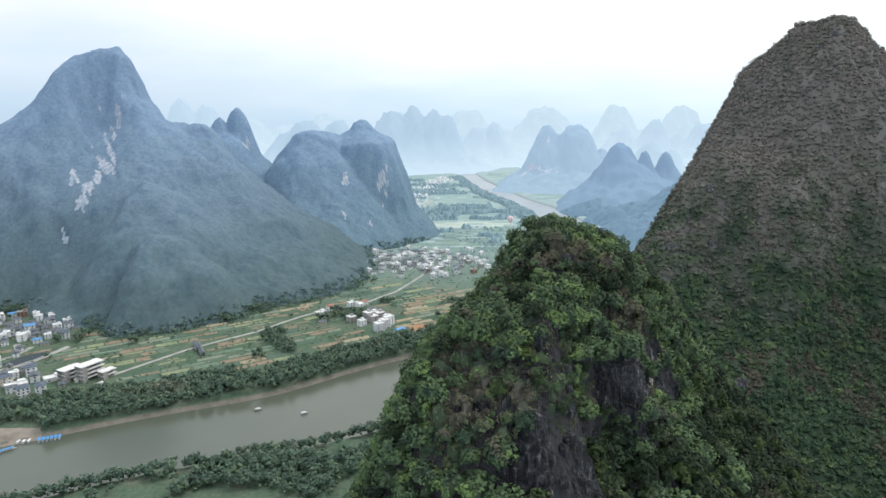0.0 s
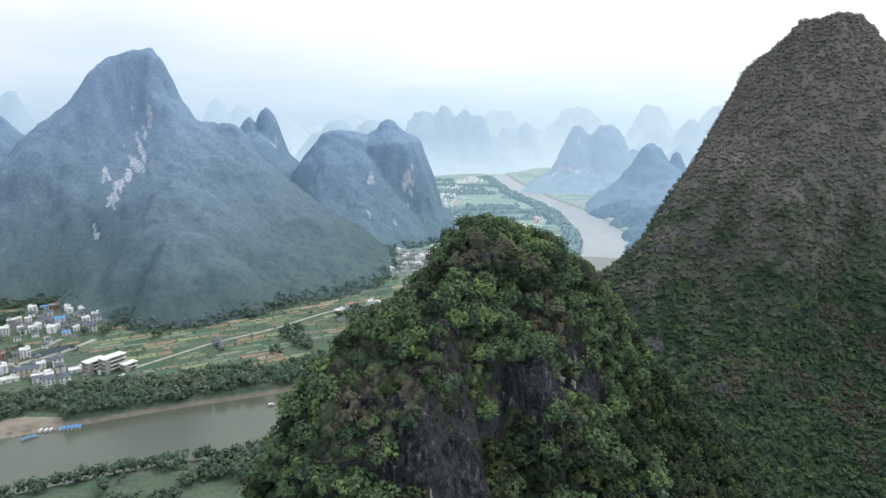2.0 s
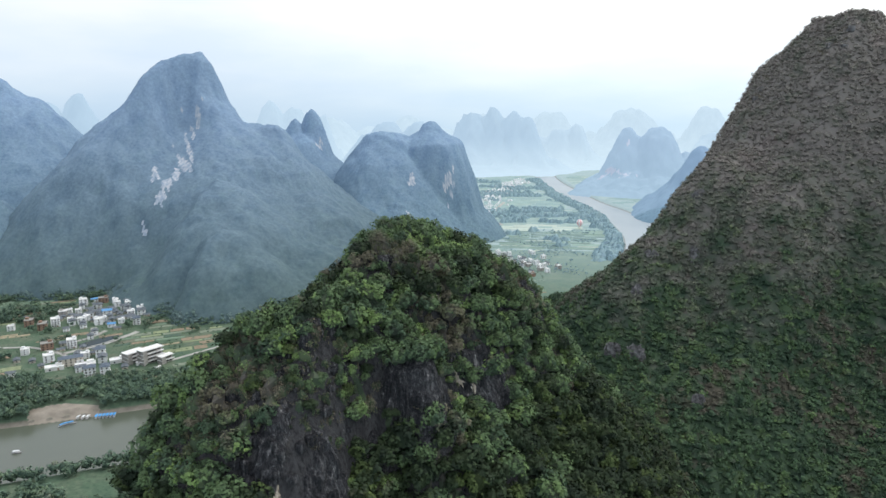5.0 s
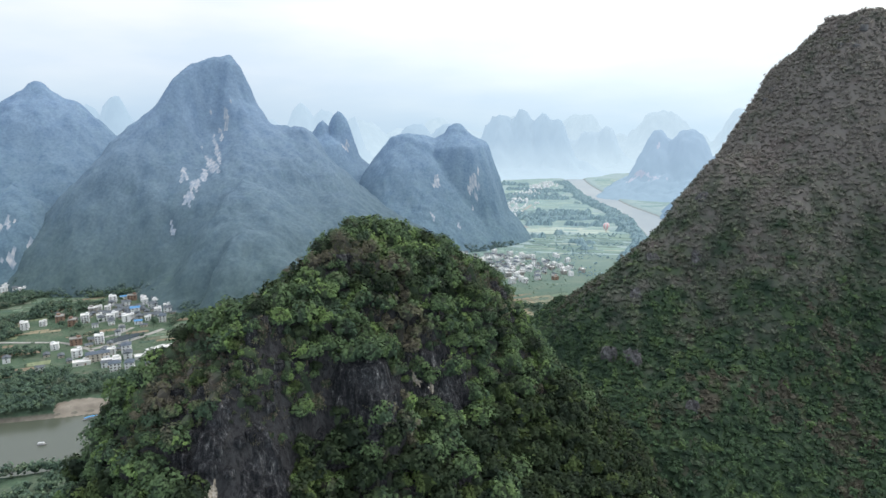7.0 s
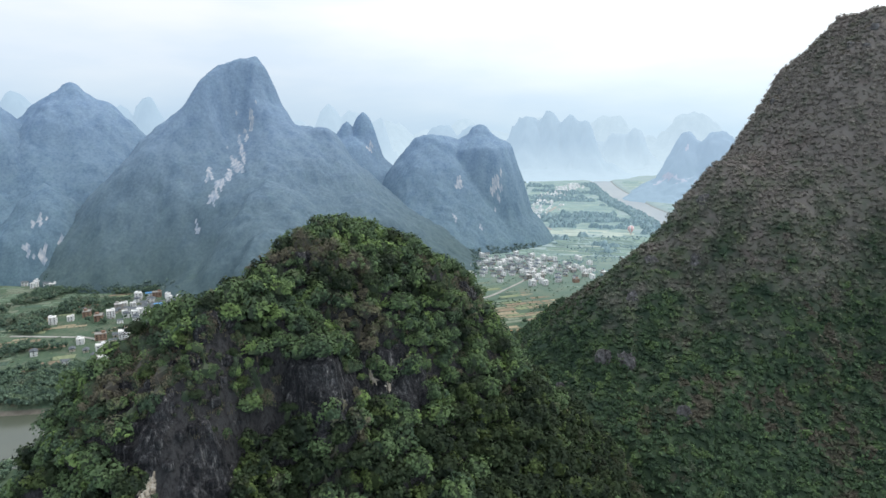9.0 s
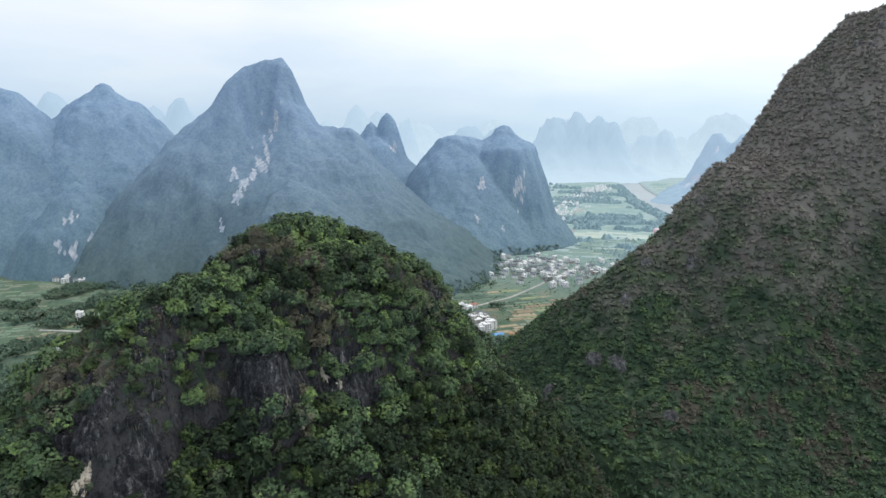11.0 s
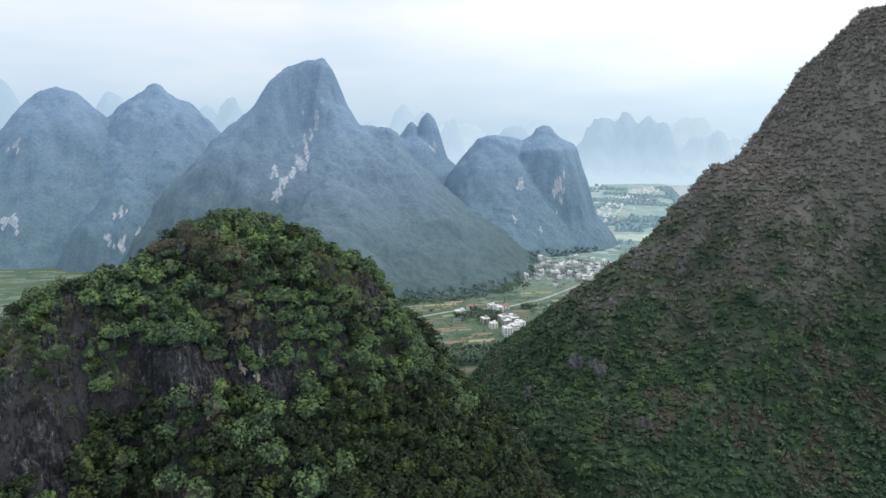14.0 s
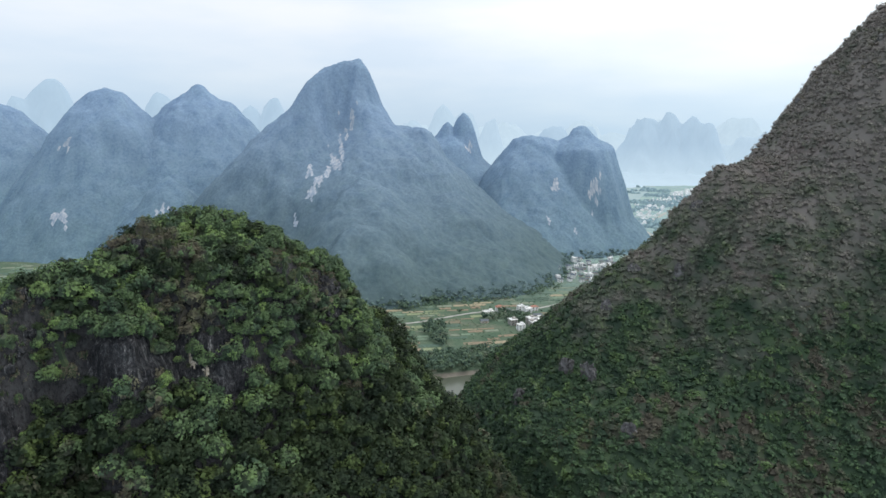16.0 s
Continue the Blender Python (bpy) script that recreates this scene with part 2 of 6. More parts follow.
r_drip = ramp_tex(rt, noise_tex(rt, 1.6, 6.0, 0.7, (1.8, 1.8, 0.2)), [(0.38, (0.1, 0.095, 0.09)), (0.47, (0.32, 0.28, 0.22)), (0.58, (0.5, 0.46, 0.4)), (0.7, (0.62, 0.6, 0.56))])
rt.links.new(blend(rt, 0.7, r_drip, ramp_tex(rt, noise_tex(rt, 4.0, 6.0, 0.7), [(0.36, (0.35, 0.33, 0.3)), (0.52, (1, 1, 1))]), "MULTIPLY"), rb.inputs["Base Color"])
PALE_ROCK = plain("pale_grey_limestone", (0.13, 0.128, 0.132), 0.9, 0.7, 0.8)
# distant cliff stone, its colour mixed with haze
PALE_SCAR = plain("hazy_pink_grey_cliff", (0.55, 0.6, 0.7), 0.95, 0.1, 0.05)
PALE_CLIFF, ct, cb = shader("haze_tinted_cliff_limestone", 0.95, 0.1)
ct.links.new(ramp_tex(ct, noise_tex(ct, 0.22, 6.0, 0.65, (1, 1, 0.3)), [(0.36, (0.25, 0.32, 0.41)), (0.5, (0.36, 0.41, 0.48)), (0.64, (0.55, 0.56, 0.59))]), cb.inputs["Base Color"])


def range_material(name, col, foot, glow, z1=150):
    """Far backdrop of hills: haze put into colour and glow, palest at the foot for the valley's mist."""
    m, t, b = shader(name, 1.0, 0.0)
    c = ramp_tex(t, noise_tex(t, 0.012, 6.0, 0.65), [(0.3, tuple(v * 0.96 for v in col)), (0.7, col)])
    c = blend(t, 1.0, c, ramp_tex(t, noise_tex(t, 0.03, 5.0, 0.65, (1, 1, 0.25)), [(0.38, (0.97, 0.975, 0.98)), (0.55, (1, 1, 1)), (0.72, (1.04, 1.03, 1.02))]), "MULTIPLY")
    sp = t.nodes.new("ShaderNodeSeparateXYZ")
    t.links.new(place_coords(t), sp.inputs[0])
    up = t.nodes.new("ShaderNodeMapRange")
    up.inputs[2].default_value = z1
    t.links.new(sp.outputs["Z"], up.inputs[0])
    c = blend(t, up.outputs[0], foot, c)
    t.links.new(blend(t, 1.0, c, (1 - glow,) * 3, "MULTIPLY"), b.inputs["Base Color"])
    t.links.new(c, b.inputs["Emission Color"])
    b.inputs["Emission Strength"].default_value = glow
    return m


RANGE_A = range_material("haze_blue_range", (0.4, 0.54, 0.69), (0.37, 0.51, 0.63), 0.6)
RANGE_A2 = range_material("haze_slate_range", (0.27, 0.39, 0.54), (0.27, 0.39, 0.51), 0.4)
RANGE_A3 = range_material("haze_wooded_bank", (0.2, 0.305, 0.41), (0.2, 0.31, 0.4), 0.2)
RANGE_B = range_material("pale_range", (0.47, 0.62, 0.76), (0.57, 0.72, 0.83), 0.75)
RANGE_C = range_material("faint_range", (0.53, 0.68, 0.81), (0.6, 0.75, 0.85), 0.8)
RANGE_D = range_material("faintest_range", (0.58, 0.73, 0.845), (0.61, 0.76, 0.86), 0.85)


def slope_material(name, soil, soil_light, rock_dark, rock_mid, rock_pale):
    """Ground under shrubs: dry grass and soil on gentle parts, weathered grey limestone where steep."""
    m, t, b = shader(name, 0.95, 0.15)
    geo = t.nodes.new("ShaderNodeNewGeometry")
    sp = t.nodes.new("ShaderNodeSeparateXYZ")
    t.links.new(geo.outputs["True Normal"], sp.inputs[0])
    streak = noise_tex(t, 0.9, 8.0, 0.7, (1.0, 1.0, 0.22))
    rock = ramp_tex(t, streak, [(0.3, rock_dark), (0.55, rock_mid), (0.66, rock_mid), (0.76, rock_pale)])
    crack = noise_tex(t, 2.6, 6.0, 0.7, (1, 1, 0.5))
    rock = blend(t, 0.8, rock, ramp_tex(t, crack, [(0.36, (0.3, 0.3, 0.3)), (0.5, (1, 1, 1))]), "MULTIPLY")
    grass = ramp_tex(t, noise_tex(t, 0.7, 6.0, 0.7), [(0.3, soil), (0.7, soil_light)])
    edge = ramp_tex(t, sp.outputs["Z"], [(0.7, (1, 1, 1)), (0.92, (0, 0, 0))])
    t.links.new(blend(t, edge, grass, rock), b.inputs["Base Color"])
    bump(t, b, crack, 0.9, 0.5)
    return m


SLOPE_NEAR = slope_material("weathered_limestone_slope", (0.035, 0.038, 0.028), (0.09, 0.082, 0.062), (0.02, 0.021, 0.024), (0.06, 0.061, 0.065), (0.34, 0.33, 0.3))
# far water: reflected sky and haze put into a pale base colour
WATER_PALE, pt, pb = shader("painted_sheen_water", 0.35, 0.5)
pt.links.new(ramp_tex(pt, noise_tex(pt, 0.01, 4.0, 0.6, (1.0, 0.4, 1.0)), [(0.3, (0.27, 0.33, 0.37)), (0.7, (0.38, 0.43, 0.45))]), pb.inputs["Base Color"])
WATER, wt, wb = shader("river_water", 0.2, 0.5)
wt.links.new(ramp_tex(wt, noise_tex(wt, 0.012, 3.0), [(0.3, (0.095, 0.11, 0.085)), (0.7, (0.11, 0.125, 0.095))]), wb.inputs["Base Color"])
bump(wt, wb, noise_tex(wt, 0.35, 4.0), 0.12, 0.3)


# ---- numpy terrain tools ----
def hash2(ix, iy, seed):
    h = (ix.astype(np.int64) * 374761393 + iy.astype(np.int64) * 668265263 + seed * 974711) & 0xFFFFFFFF
    h = ((h ^ (h >> 13)) * 1274126177) & 0xFFFFFFFF
    return ((h ^ (h >> 16)) & 0xFFFFFF) / float(0xFFFFFF)


def value_noise(x, y, seed=0):
    ix, iy = np.floor(x), np.floor(y)
    fx, fy = x - ix, y - iy
    fx, fy = fx * fx * (3 - 2 * fx), fy * fy * (3 - 2 * fy)
    a, b2 = hash2(ix, iy, seed), hash2(ix + 1, iy, seed)
    c2, d = hash2(ix, iy + 1, seed), hash2(ix + 1, iy + 1, seed)
    return (a * (1 - fx) + b2 * fx) * (1 - fy) + (c2 * (1 - fx) + d * fx) * fy


def fbm(x, y, size, octaves=4, seed=0):
    """About -1 to 1."""
    total, amp, norm = 0, 1.0, 0.0
    for k in range(octaves):
        total = total + amp * (value_noise(x / size * 2 ** k, y / size * 2 ** k, seed + k) * 2 - 1)
        norm += amp
        amp *= 0.5
    return total / norm


def sheet(name, verts, faces, mat, smooth=True):
    """A mesh object from arrays of corners and quads (or triangles)."""
    me = bpy.data.meshes.new(name)
    verts, faces = np.asarray(verts, dtype=np.float32), np.asarray(faces, dtype=np.int32)
    k = faces.shape[1]
    me.vertices.add(len(verts))
    me.vertices.foreach_set("co", verts.ravel())
    me.loops.add(faces.size)
    me.loops.foreach_set("vertex_index", faces.ravel())
    me.polygons.add(len(faces))
    me.polygons.foreach_set("loop_start", np.arange(len(faces), dtype=np.int32) * k)
    me.polygons.foreach_set("use_smooth", np.full(len(faces), smooth))
    me.update(calc_edges=True)
    me.materials.append(mat)
    return new(name, me)


def grid_faces(nx, ny):
    i = np.arange(nx * ny).reshape(ny, nx)
    return np.stack([i[:-1, :-1], i[:-1, 1:], i[1:, 1:], i[1:, :-1]], -1).reshape(-1, 4)


def worley(x, y, size, seed):
    """Round crowns packed together: 1 at a crown's middle, 0 between crowns."""
    gx, gy = np.floor(x / size), np.floor(y / size)
    best = np.full(x.shape, 9.0)
    for i in (-1, 0, 1):
        for j in (-1, 0, 1):
            cx, cy = gx + i, gy + j
            px, py = (cx + 0.15 + 0.7 * hash2(cx, cy, seed)) * size, (cy + 0.15 + 0.7 * hash2(cx, cy, seed + 1)) * size
            best = np.minimum(best, np.hypot(x - px, y - py) / size / (0.55 + 0.35 * hash2(cx, cy, seed + 2)))
    return np.sqrt(np.clip(1 - best * best, 0, 1))


def canopy(h, xs, ys, cell, radius, grows, seed, relief=1.3):
    """A closed cover of shrub crowns that stands off a slope. Returns corners, quads and the cover's depth at each corner."""
    X, Y = np.meshgrid(xs, ys)
    Z = h(X, Y)
    e = 1.2
    gx, gy = (h(X + e, Y) - h(X - e, Y)) / (2 * e), (h(X, Y + e) - h(X, Y - e)) / (2 * e)
    N = np.stack([-gx, -gy, np.ones_like(gx)], -1)
    N /= np.linalg.norm(N, axis=-1)[..., None]
    i0, j0 = math.floor(xs[0] / cell) - 3, math.floor(ys[0] / cell) - 3
    ci, cj = np.meshgrid(np.arange(i0, i0 + int((xs[-1] - xs[0]) / cell) + 8), np.arange(j0, j0 + int((ys[-1] - ys[0]) / cell) + 8))
    cx, cy = (ci + hash2(ci, cj, seed)) * cell, (cj + hash2(ci, cj, seed + 1)) * cell
    cz = h(cx, cy)
    r = radius[0] + (radius[1] - radius[0]) * hash2(ci, cj, seed + 2) ** 1.6
    r = r * grows(cx, cy, hash2(ci, cj, seed + 3))
    gi, gj = np.floor(X / cell).astype(int) - i0, np.floor(Y / cell).astype(int) - j0
    D = np.zeros(X.shape)
    for a in (-2, -1, 0, 1, 2):
        for b in (-2, -1, 0, 1, 2):
            k = (np.clip(gj + b, 0, ci.shape[0] - 1), np.clip(gi + a, 0, ci.shape[1] - 1))
            d2 = (X - cx[k]) ** 2 + (Y - cy[k]) ** 2 + (Z - cz[k]) ** 2
            rr = r[k]
            D = np.maximum(D, np.sqrt(np.clip(rr * rr - d2, 0, None)))
    lump = 0.55 + 0.5 * value_noise(X / 0.8, Y / 0.8, seed + 5) + 0.4 * value_noise(X / 0.35, Y / 0.35, seed + 6)
    up = N * 0.75 + np.array([0, 0, 0.35])
    V = np.stack([X, Y, Z], -1) + up * (D * relief * lump - 0.6 * (D <= 0))[..., None]
    F = grid_faces(len(xs), len(ys))
    F = F[D.ravel()[F].max(axis=1) > 0.15]
    return V.reshape(-1, 3), F, D.ravel()


def compact(V, F):
    used = np.unique(F)
    remap = np.zeros(len(V), dtype=np.int64)
    remap[used] = np.arange(len(used))
    return V[used], remap[F]


def leaf_sprays(V, F, D, count, card, lift):
    """Loose leaf sprays over a cover: folded diamonds, denser on the crowns than between them."""
    a, b, c, d = (V[F[:, k]] for k in range(4))
    n = np.cross(c - a, d - b)
    area = np.linalg.norm(n, axis=1)
    n = n / (area[:, None] + 1e-9)
    w = area * np.clip(D[F].mean(axis=1), 0.15, 1)
    f = rng.choice(len(F), count, p=w / w.sum())
    s, t = rng.uniform(size=(count, 1)), rng.uniform(size=(count, 1))
    p = (a[f] * (1 - s) + b[f] * s) * (1 - t) + (d[f] * (1 - s) + c[f] * s) * t
    nn = n[f] + rng.normal(size=(count, 3)) * 0.75
    nn[:, 2] += 0.3
    nn /= np.linalg.norm(nn, axis=1)[:, None]
    p = p + n[f] * rng.uniform(-0.3, 1.0, (count, 1)) * lift
    u = np.cross(nn, rng.normal(size=(count, 3)))
    u /= np.linalg.norm(u, axis=1)[:, None]
    v = np.cross(nn, u)
    z = card * rng.uniform(0.55, 1.4, (count, 1))
    q = np.stack([p - u * z * 0.55, p - v * z * 0.34 - nn * z * 0.15, p + u * z * 0.55 - nn * z * 0.15, p + v * z * 0.34], 1)
    return q.reshape(-1, 3), np.arange(count * 4).reshape(-1, 4)


def cover(name, h, xs, ys, cell, radius, grows, where, seed, sprays, card, lift, mats, label, relief=1.3):
    V, F, D = canopy(h, xs, ys, cell, radius, grows, seed, relief)
    c = V[F].mean(axis=1)
    F = F[where(c[:, 0], c[:, 1])]
    q, f = leaf_sprays(V, F, D, sprays, card, lift)
    V, F = compact(V, F)
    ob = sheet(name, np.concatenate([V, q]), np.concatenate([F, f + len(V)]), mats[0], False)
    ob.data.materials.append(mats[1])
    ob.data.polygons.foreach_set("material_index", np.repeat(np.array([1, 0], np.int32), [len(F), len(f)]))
    return tagged(ob, label, "shrubs", kind="stuff")


def height_sheet(name, xs, ys, height, mat, floor=None):
    X, Y = np.meshgrid(xs, ys)
    Z = height(X, Y)
    F = grid_faces(len(xs), len(ys))
    if floor is not None:
        F = F[(Z.ravel()[F] > floor).all(axis=1)] if floor < -10 else F[(Z.ravel()[F] > floor).any(axis=1)]
    V = np.stack([X, Y, Z], -1).reshape(-1, 3)
    used = np.unique(F)
    remap = np.zeros(len(V), dtype=np.int64)
    remap[used] = np.arange(len(used))
    return sheet(name, V[used], remap[F], mat)


# ---- the river and the valley floor ----
RIVER = [(-1500, 20, 50), (-700, 205, 48), (-450, 300, 46), (-330, 344, 44), (-205, 407, 44), (-115, 443, 49), (-40, 494, 56), (60, 575, 52), (150, 690, 44),
         (196, 820, 36), (205, 967, 32), (250, 1155, 42), (262, 1330, 43), (243, 1570, 42), (196, 1800, 38), (158, 2060, 40), (118, 2420, 36), (90, 2800, 40), (60, 3200, 40)]
WATER_Z = -5.0


def curve_points(rows, step=12.0):
    """Points along a smooth line through the rows, each with its own width."""
    P = np.array(rows, dtype=float)
    out = []
    for i in range(len(P) - 1):
        p0, p1, p2, p3 = P[max(i - 1, 0)], P[i], P[i + 1], P[min(i + 2, len(P) - 1)]
        n = max(2, int(np.hypot(*(p2 - p1)[:2]) / step))
        for t in np.arange(n) / n:
            out.append(0.5 * (2 * p1 + (p2 - p0) * t + (2 * p0 - 5 * p1 + 4 * p2 - p3) * t * t + (3 * p1 - p0 - 3 * p2 + p3) * t ** 3))
    out.append(P[-1])
    return np.array(out)


RIVER_LINE = curve_points(RIVER)


def river_distance(X, Y):
    """Distance from the water's edge: below 0 in the river."""
    best = np.full(X.shape, 1e9)
    for x, y, w in RIVER_LINE:
        best = np.minimum(best, np.hypot(X - x, Y - y) - w)
    return best


def ground_height(X, Y):
    d = river_distance(X, Y)
    bank = np.interp(d, [-14, 0, 2.5, 5, 7.5], [-9, -5, -4.0, -2.2, 0])
    return bank + fbm(X, Y, 60, 3, 5) * 0.5 * np.clip(d / 30, 0, 1)


GROUND, gt, gb = shader("haze_tinted_valley_soil_and_grass", 0.95, 0.1)
# soil, grass and bank colours are paled and blued to stand for haze
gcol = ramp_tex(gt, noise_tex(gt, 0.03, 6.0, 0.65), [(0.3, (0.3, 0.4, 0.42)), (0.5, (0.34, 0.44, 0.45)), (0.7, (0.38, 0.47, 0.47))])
gsep = gt.nodes.new("ShaderNodeSeparateXYZ")
gt.links.new(place_coords(gt), gsep.inputs[0])
glevel = gt.nodes.new("ShaderNodeMapRange")
glevel.inputs[1].default_value, glevel.inputs[2].default_value = -4.0, -2.4
gt.links.new(gsep.outputs["Z"], glevel.inputs[0])
gbank = ramp_tex(gt, noise_tex(gt, 0.12, 5.0, 0.6), [(0.3, (0.26, 0.29, 0.29)), (0.7, (0.34, 0.36, 0.35))])
gt.links.new(blend(gt, glevel.outputs[0], gbank, gcol), gb.inputs["Base Color"])

gx = np.concatenate([np.linspace(-4600, -760, 14), np.arange(-700, 420, 8.0), np.linspace(470, 4600, 14)])
gy = np.concatenate([np.linspace(-4600, 150, 12), np.arange(200, 720, 8.0), np.arange(720, 2600, 16.0), np.linspace(2650, 4700, 12)])
ground = tagged(height_sheet("ground", gx, gy, lambda X, Y: ground_height(X, Y) - 1.5 * ((Y < 1050) & (X > -980) & (X < 290) & (Y > 235)), GROUND), "flat valley floor with sandy river banks, paled for haze", "ground", kind="structure")

MEADOW = bpy.data.materials.new("valley_meadow")
MEADOW.use_nodes = True
mt = MEADOW.node_tree
mb = mt.nodes["Principled BSDF"]
mb.inputs["Roughness"].default_value, mb.inputs["Specular IOR Level"].default_value = 0.95, 0.1
m_grass = ramp_tex(mt, noise_tex(mt, 0.035, 9.0, 0.72), [(0.3, (0.07, 0.115, 0.085)), (0.46, (0.095, 0.147, 0.1)), (0.58, (0.13, 0.165, 0.12)), (0.7, (0.2, 0.185, 0.15))])
m_grass = blend(mt, 1.0, m_grass, ramp_tex(mt, noise_tex(mt, 0.35, 5.0, 0.7), [(0.32, (0.68, 0.72, 0.74)), (0.55, (1.05, 1.05, 1.02)), (0.7, (1.22, 1.2, 1.12))]), "MULTIPLY")
m_sep = mt.nodes.new("ShaderNodeSeparateXYZ")
mt.links.new(place_coords(mt), m_sep.inputs[0])
m_level = mt.nodes.new("ShaderNodeMapRange")
m_level.inputs[1].default_value, m_level.inputs[2].default_value = -3.4, -2.2
mt.links.new(m_sep.outputs["Z"], m_level.inputs[0])
# grass turns paler and bluer up the valley: haze painted by distance
m_haze = mt.nodes.new("ShaderNodeMapRange")
m_haze.inputs[1].default_value, m_haze.inputs[2].default_value = 700, 1080
mt.links.new(m_sep.outputs["Y"], m_haze.inputs[0])
m_grass = blend(mt, m_haze.outputs[0], m_grass, ramp_tex(mt, noise_tex(mt, 0.03, 8.0, 0.7), [(0.3, (0.19, 0.28, 0.27)), (0.5, (0.23, 0.32, 0.295)), (0.7, (0.29, 0.365, 0.31))]))
m_bank = ramp_tex(mt, noise_tex(mt, 0.15, 6.0, 0.65), [(0.3, (0.13, 0.125, 0.105)), (0.7, (0.24, 0.22, 0.19))])
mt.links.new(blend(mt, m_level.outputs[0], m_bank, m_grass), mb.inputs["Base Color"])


def meadow_height(X, Y):
    return np.where(Y < 1080 + 30 * fbm(X, Y, 90, 3, 4), ground_height(X, Y) + 0.08, -30)


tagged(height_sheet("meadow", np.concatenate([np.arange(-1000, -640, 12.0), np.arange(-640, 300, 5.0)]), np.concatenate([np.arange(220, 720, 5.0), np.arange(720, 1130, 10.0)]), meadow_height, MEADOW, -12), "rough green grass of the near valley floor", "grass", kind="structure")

n_line = np.gradient(RIVER_LINE[:, :2], axis=0)
n_line = np.stack([-n_line[:, 1], n_line[:, 0]], 1) / np.linalg.norm(n_line, axis=1)[:, None]
wv = []
for (x, y, w), (nx, ny) in zip(RIVER_LINE, n_line):
    for s in (-1, -0.5, 0, 0.5, 1):
        wv.append((x + nx * s * (w + 6), y + ny * s * (w + 6), WATER_Z))
river = tagged(sheet("water", wv, grid_faces(5, len(RIVER_LINE)), WATER), "calm murky green river", "river", kind="structure")


# ---- hills ----
def directional(cx, cy, top, radii, table, wobble=0.0, seed=0, size=18, ways=None):
    """A hill round an axis: table holds, for even directions from east by north (or for the ways, in degrees), the drop below the top at each radius."""
    T = np.array(table, dtype=float)
    ways = np.arange(len(T)) * 360 / len(T) if ways is None else np.array(ways, dtype=float)
    ring = np.append(ways, 360.0)

    def height(X, Y):
        dx, dy = X - cx, Y - cy
        if wobble:
            dx, dy = dx + wobble * fbm(X, Y, size, 5, seed), dy + wobble * fbm(X, Y, size, 5, seed + 9)
        r, th = np.hypot(dx, dy), np.degrees(np.arctan2(dy, dx)) % 360
        i = np.clip(np.searchsorted(ring, th, side="right") - 1, 0, len(T) - 1)
        f = (th - ring[i]) / (ring[i + 1] - ring[i])
        f = f * f * (3 - 2 * f)
        D = np.stack([np.interp(r, radii, row) for row in T])
        a = np.take_along_axis(D, i[None], 0)[0]
        b3 = np.take_along_axis(D, ((i + 1) % len(T))[None], 0)[0]
        return top - (a * (1 - f) + b3 * f)

    return height


# a nose runs out to the south-south-west, cliffs face south
near_shape = directional(20, 102, 194.4, (0, 8, 14, 19, 24, 32, 42, 56, 80, 120, 200, 400), (
    (0, 4.3, 6.2, 18.7, 28, 34.7, 46.6, 63.6, 90.3, 130.8, 206.7, 420),
    (0, 3.2, 7.8, 9.7, 19.6, 31, 40.7, 62.3, 93.2, 135.9, 208.6, 420),
    (0, 3.5, 8.8, 9.5, 20.1, 22.8, 49.7, 75.3, 106.3, 145.7, 210.6, 420),
    (0, 3.3, 8.4, 11.9, 19, 30.1, 52.2, 75.9, 106.4, 145.6, 210, 420),
    (0, 5.1, 12.3, 17.6, 25.8, 42.6, 63.7, 84.4, 114.4, 151, 206.7, 420),
    (0, 4.2, 13.2, 19, 27, 46.3, 67.1, 88.8, 118.6, 153.9, 206.6, 420),
    (0, 0.3, 10.7, 13.6, 18.8, 35.3, 57.3, 80.5, 112.1, 149.7, 206.5, 420),
    (0, 1.7, 7, 10.6, 13.3, 26.2, 45.2, 68.6, 102.3, 142.4, 205.4, 420),
    (0, 0.1, 3, 6.9, 8.4, 8.6, 15.4, 36.6, 71.1, 117.2, 200.9, 420),
    (0, 0, 0.1, 3.8, 5.5, 6.7, 17.4, 41.5, 72.6, 117.5, 200.7, 420),
    (0, 2.4, 3, 10.2, 10.8, 35.1, 35.1, 48.7, 77.4, 120.2, 200.8, 420),
    (0, 3.3, 6.1, 22, 27.2, 37.7, 44.9, 61.3, 87, 126.2, 200.9, 420),
    (0, 4.7, 13.5, 23.9, 34, 38, 47.1, 63.6, 90.2, 130.5, 205.7, 420)), 1.8, 3, ways=(0, 28, 60, 100, 150, 180, 200, 218, 236, 254, 275, 300, 330))
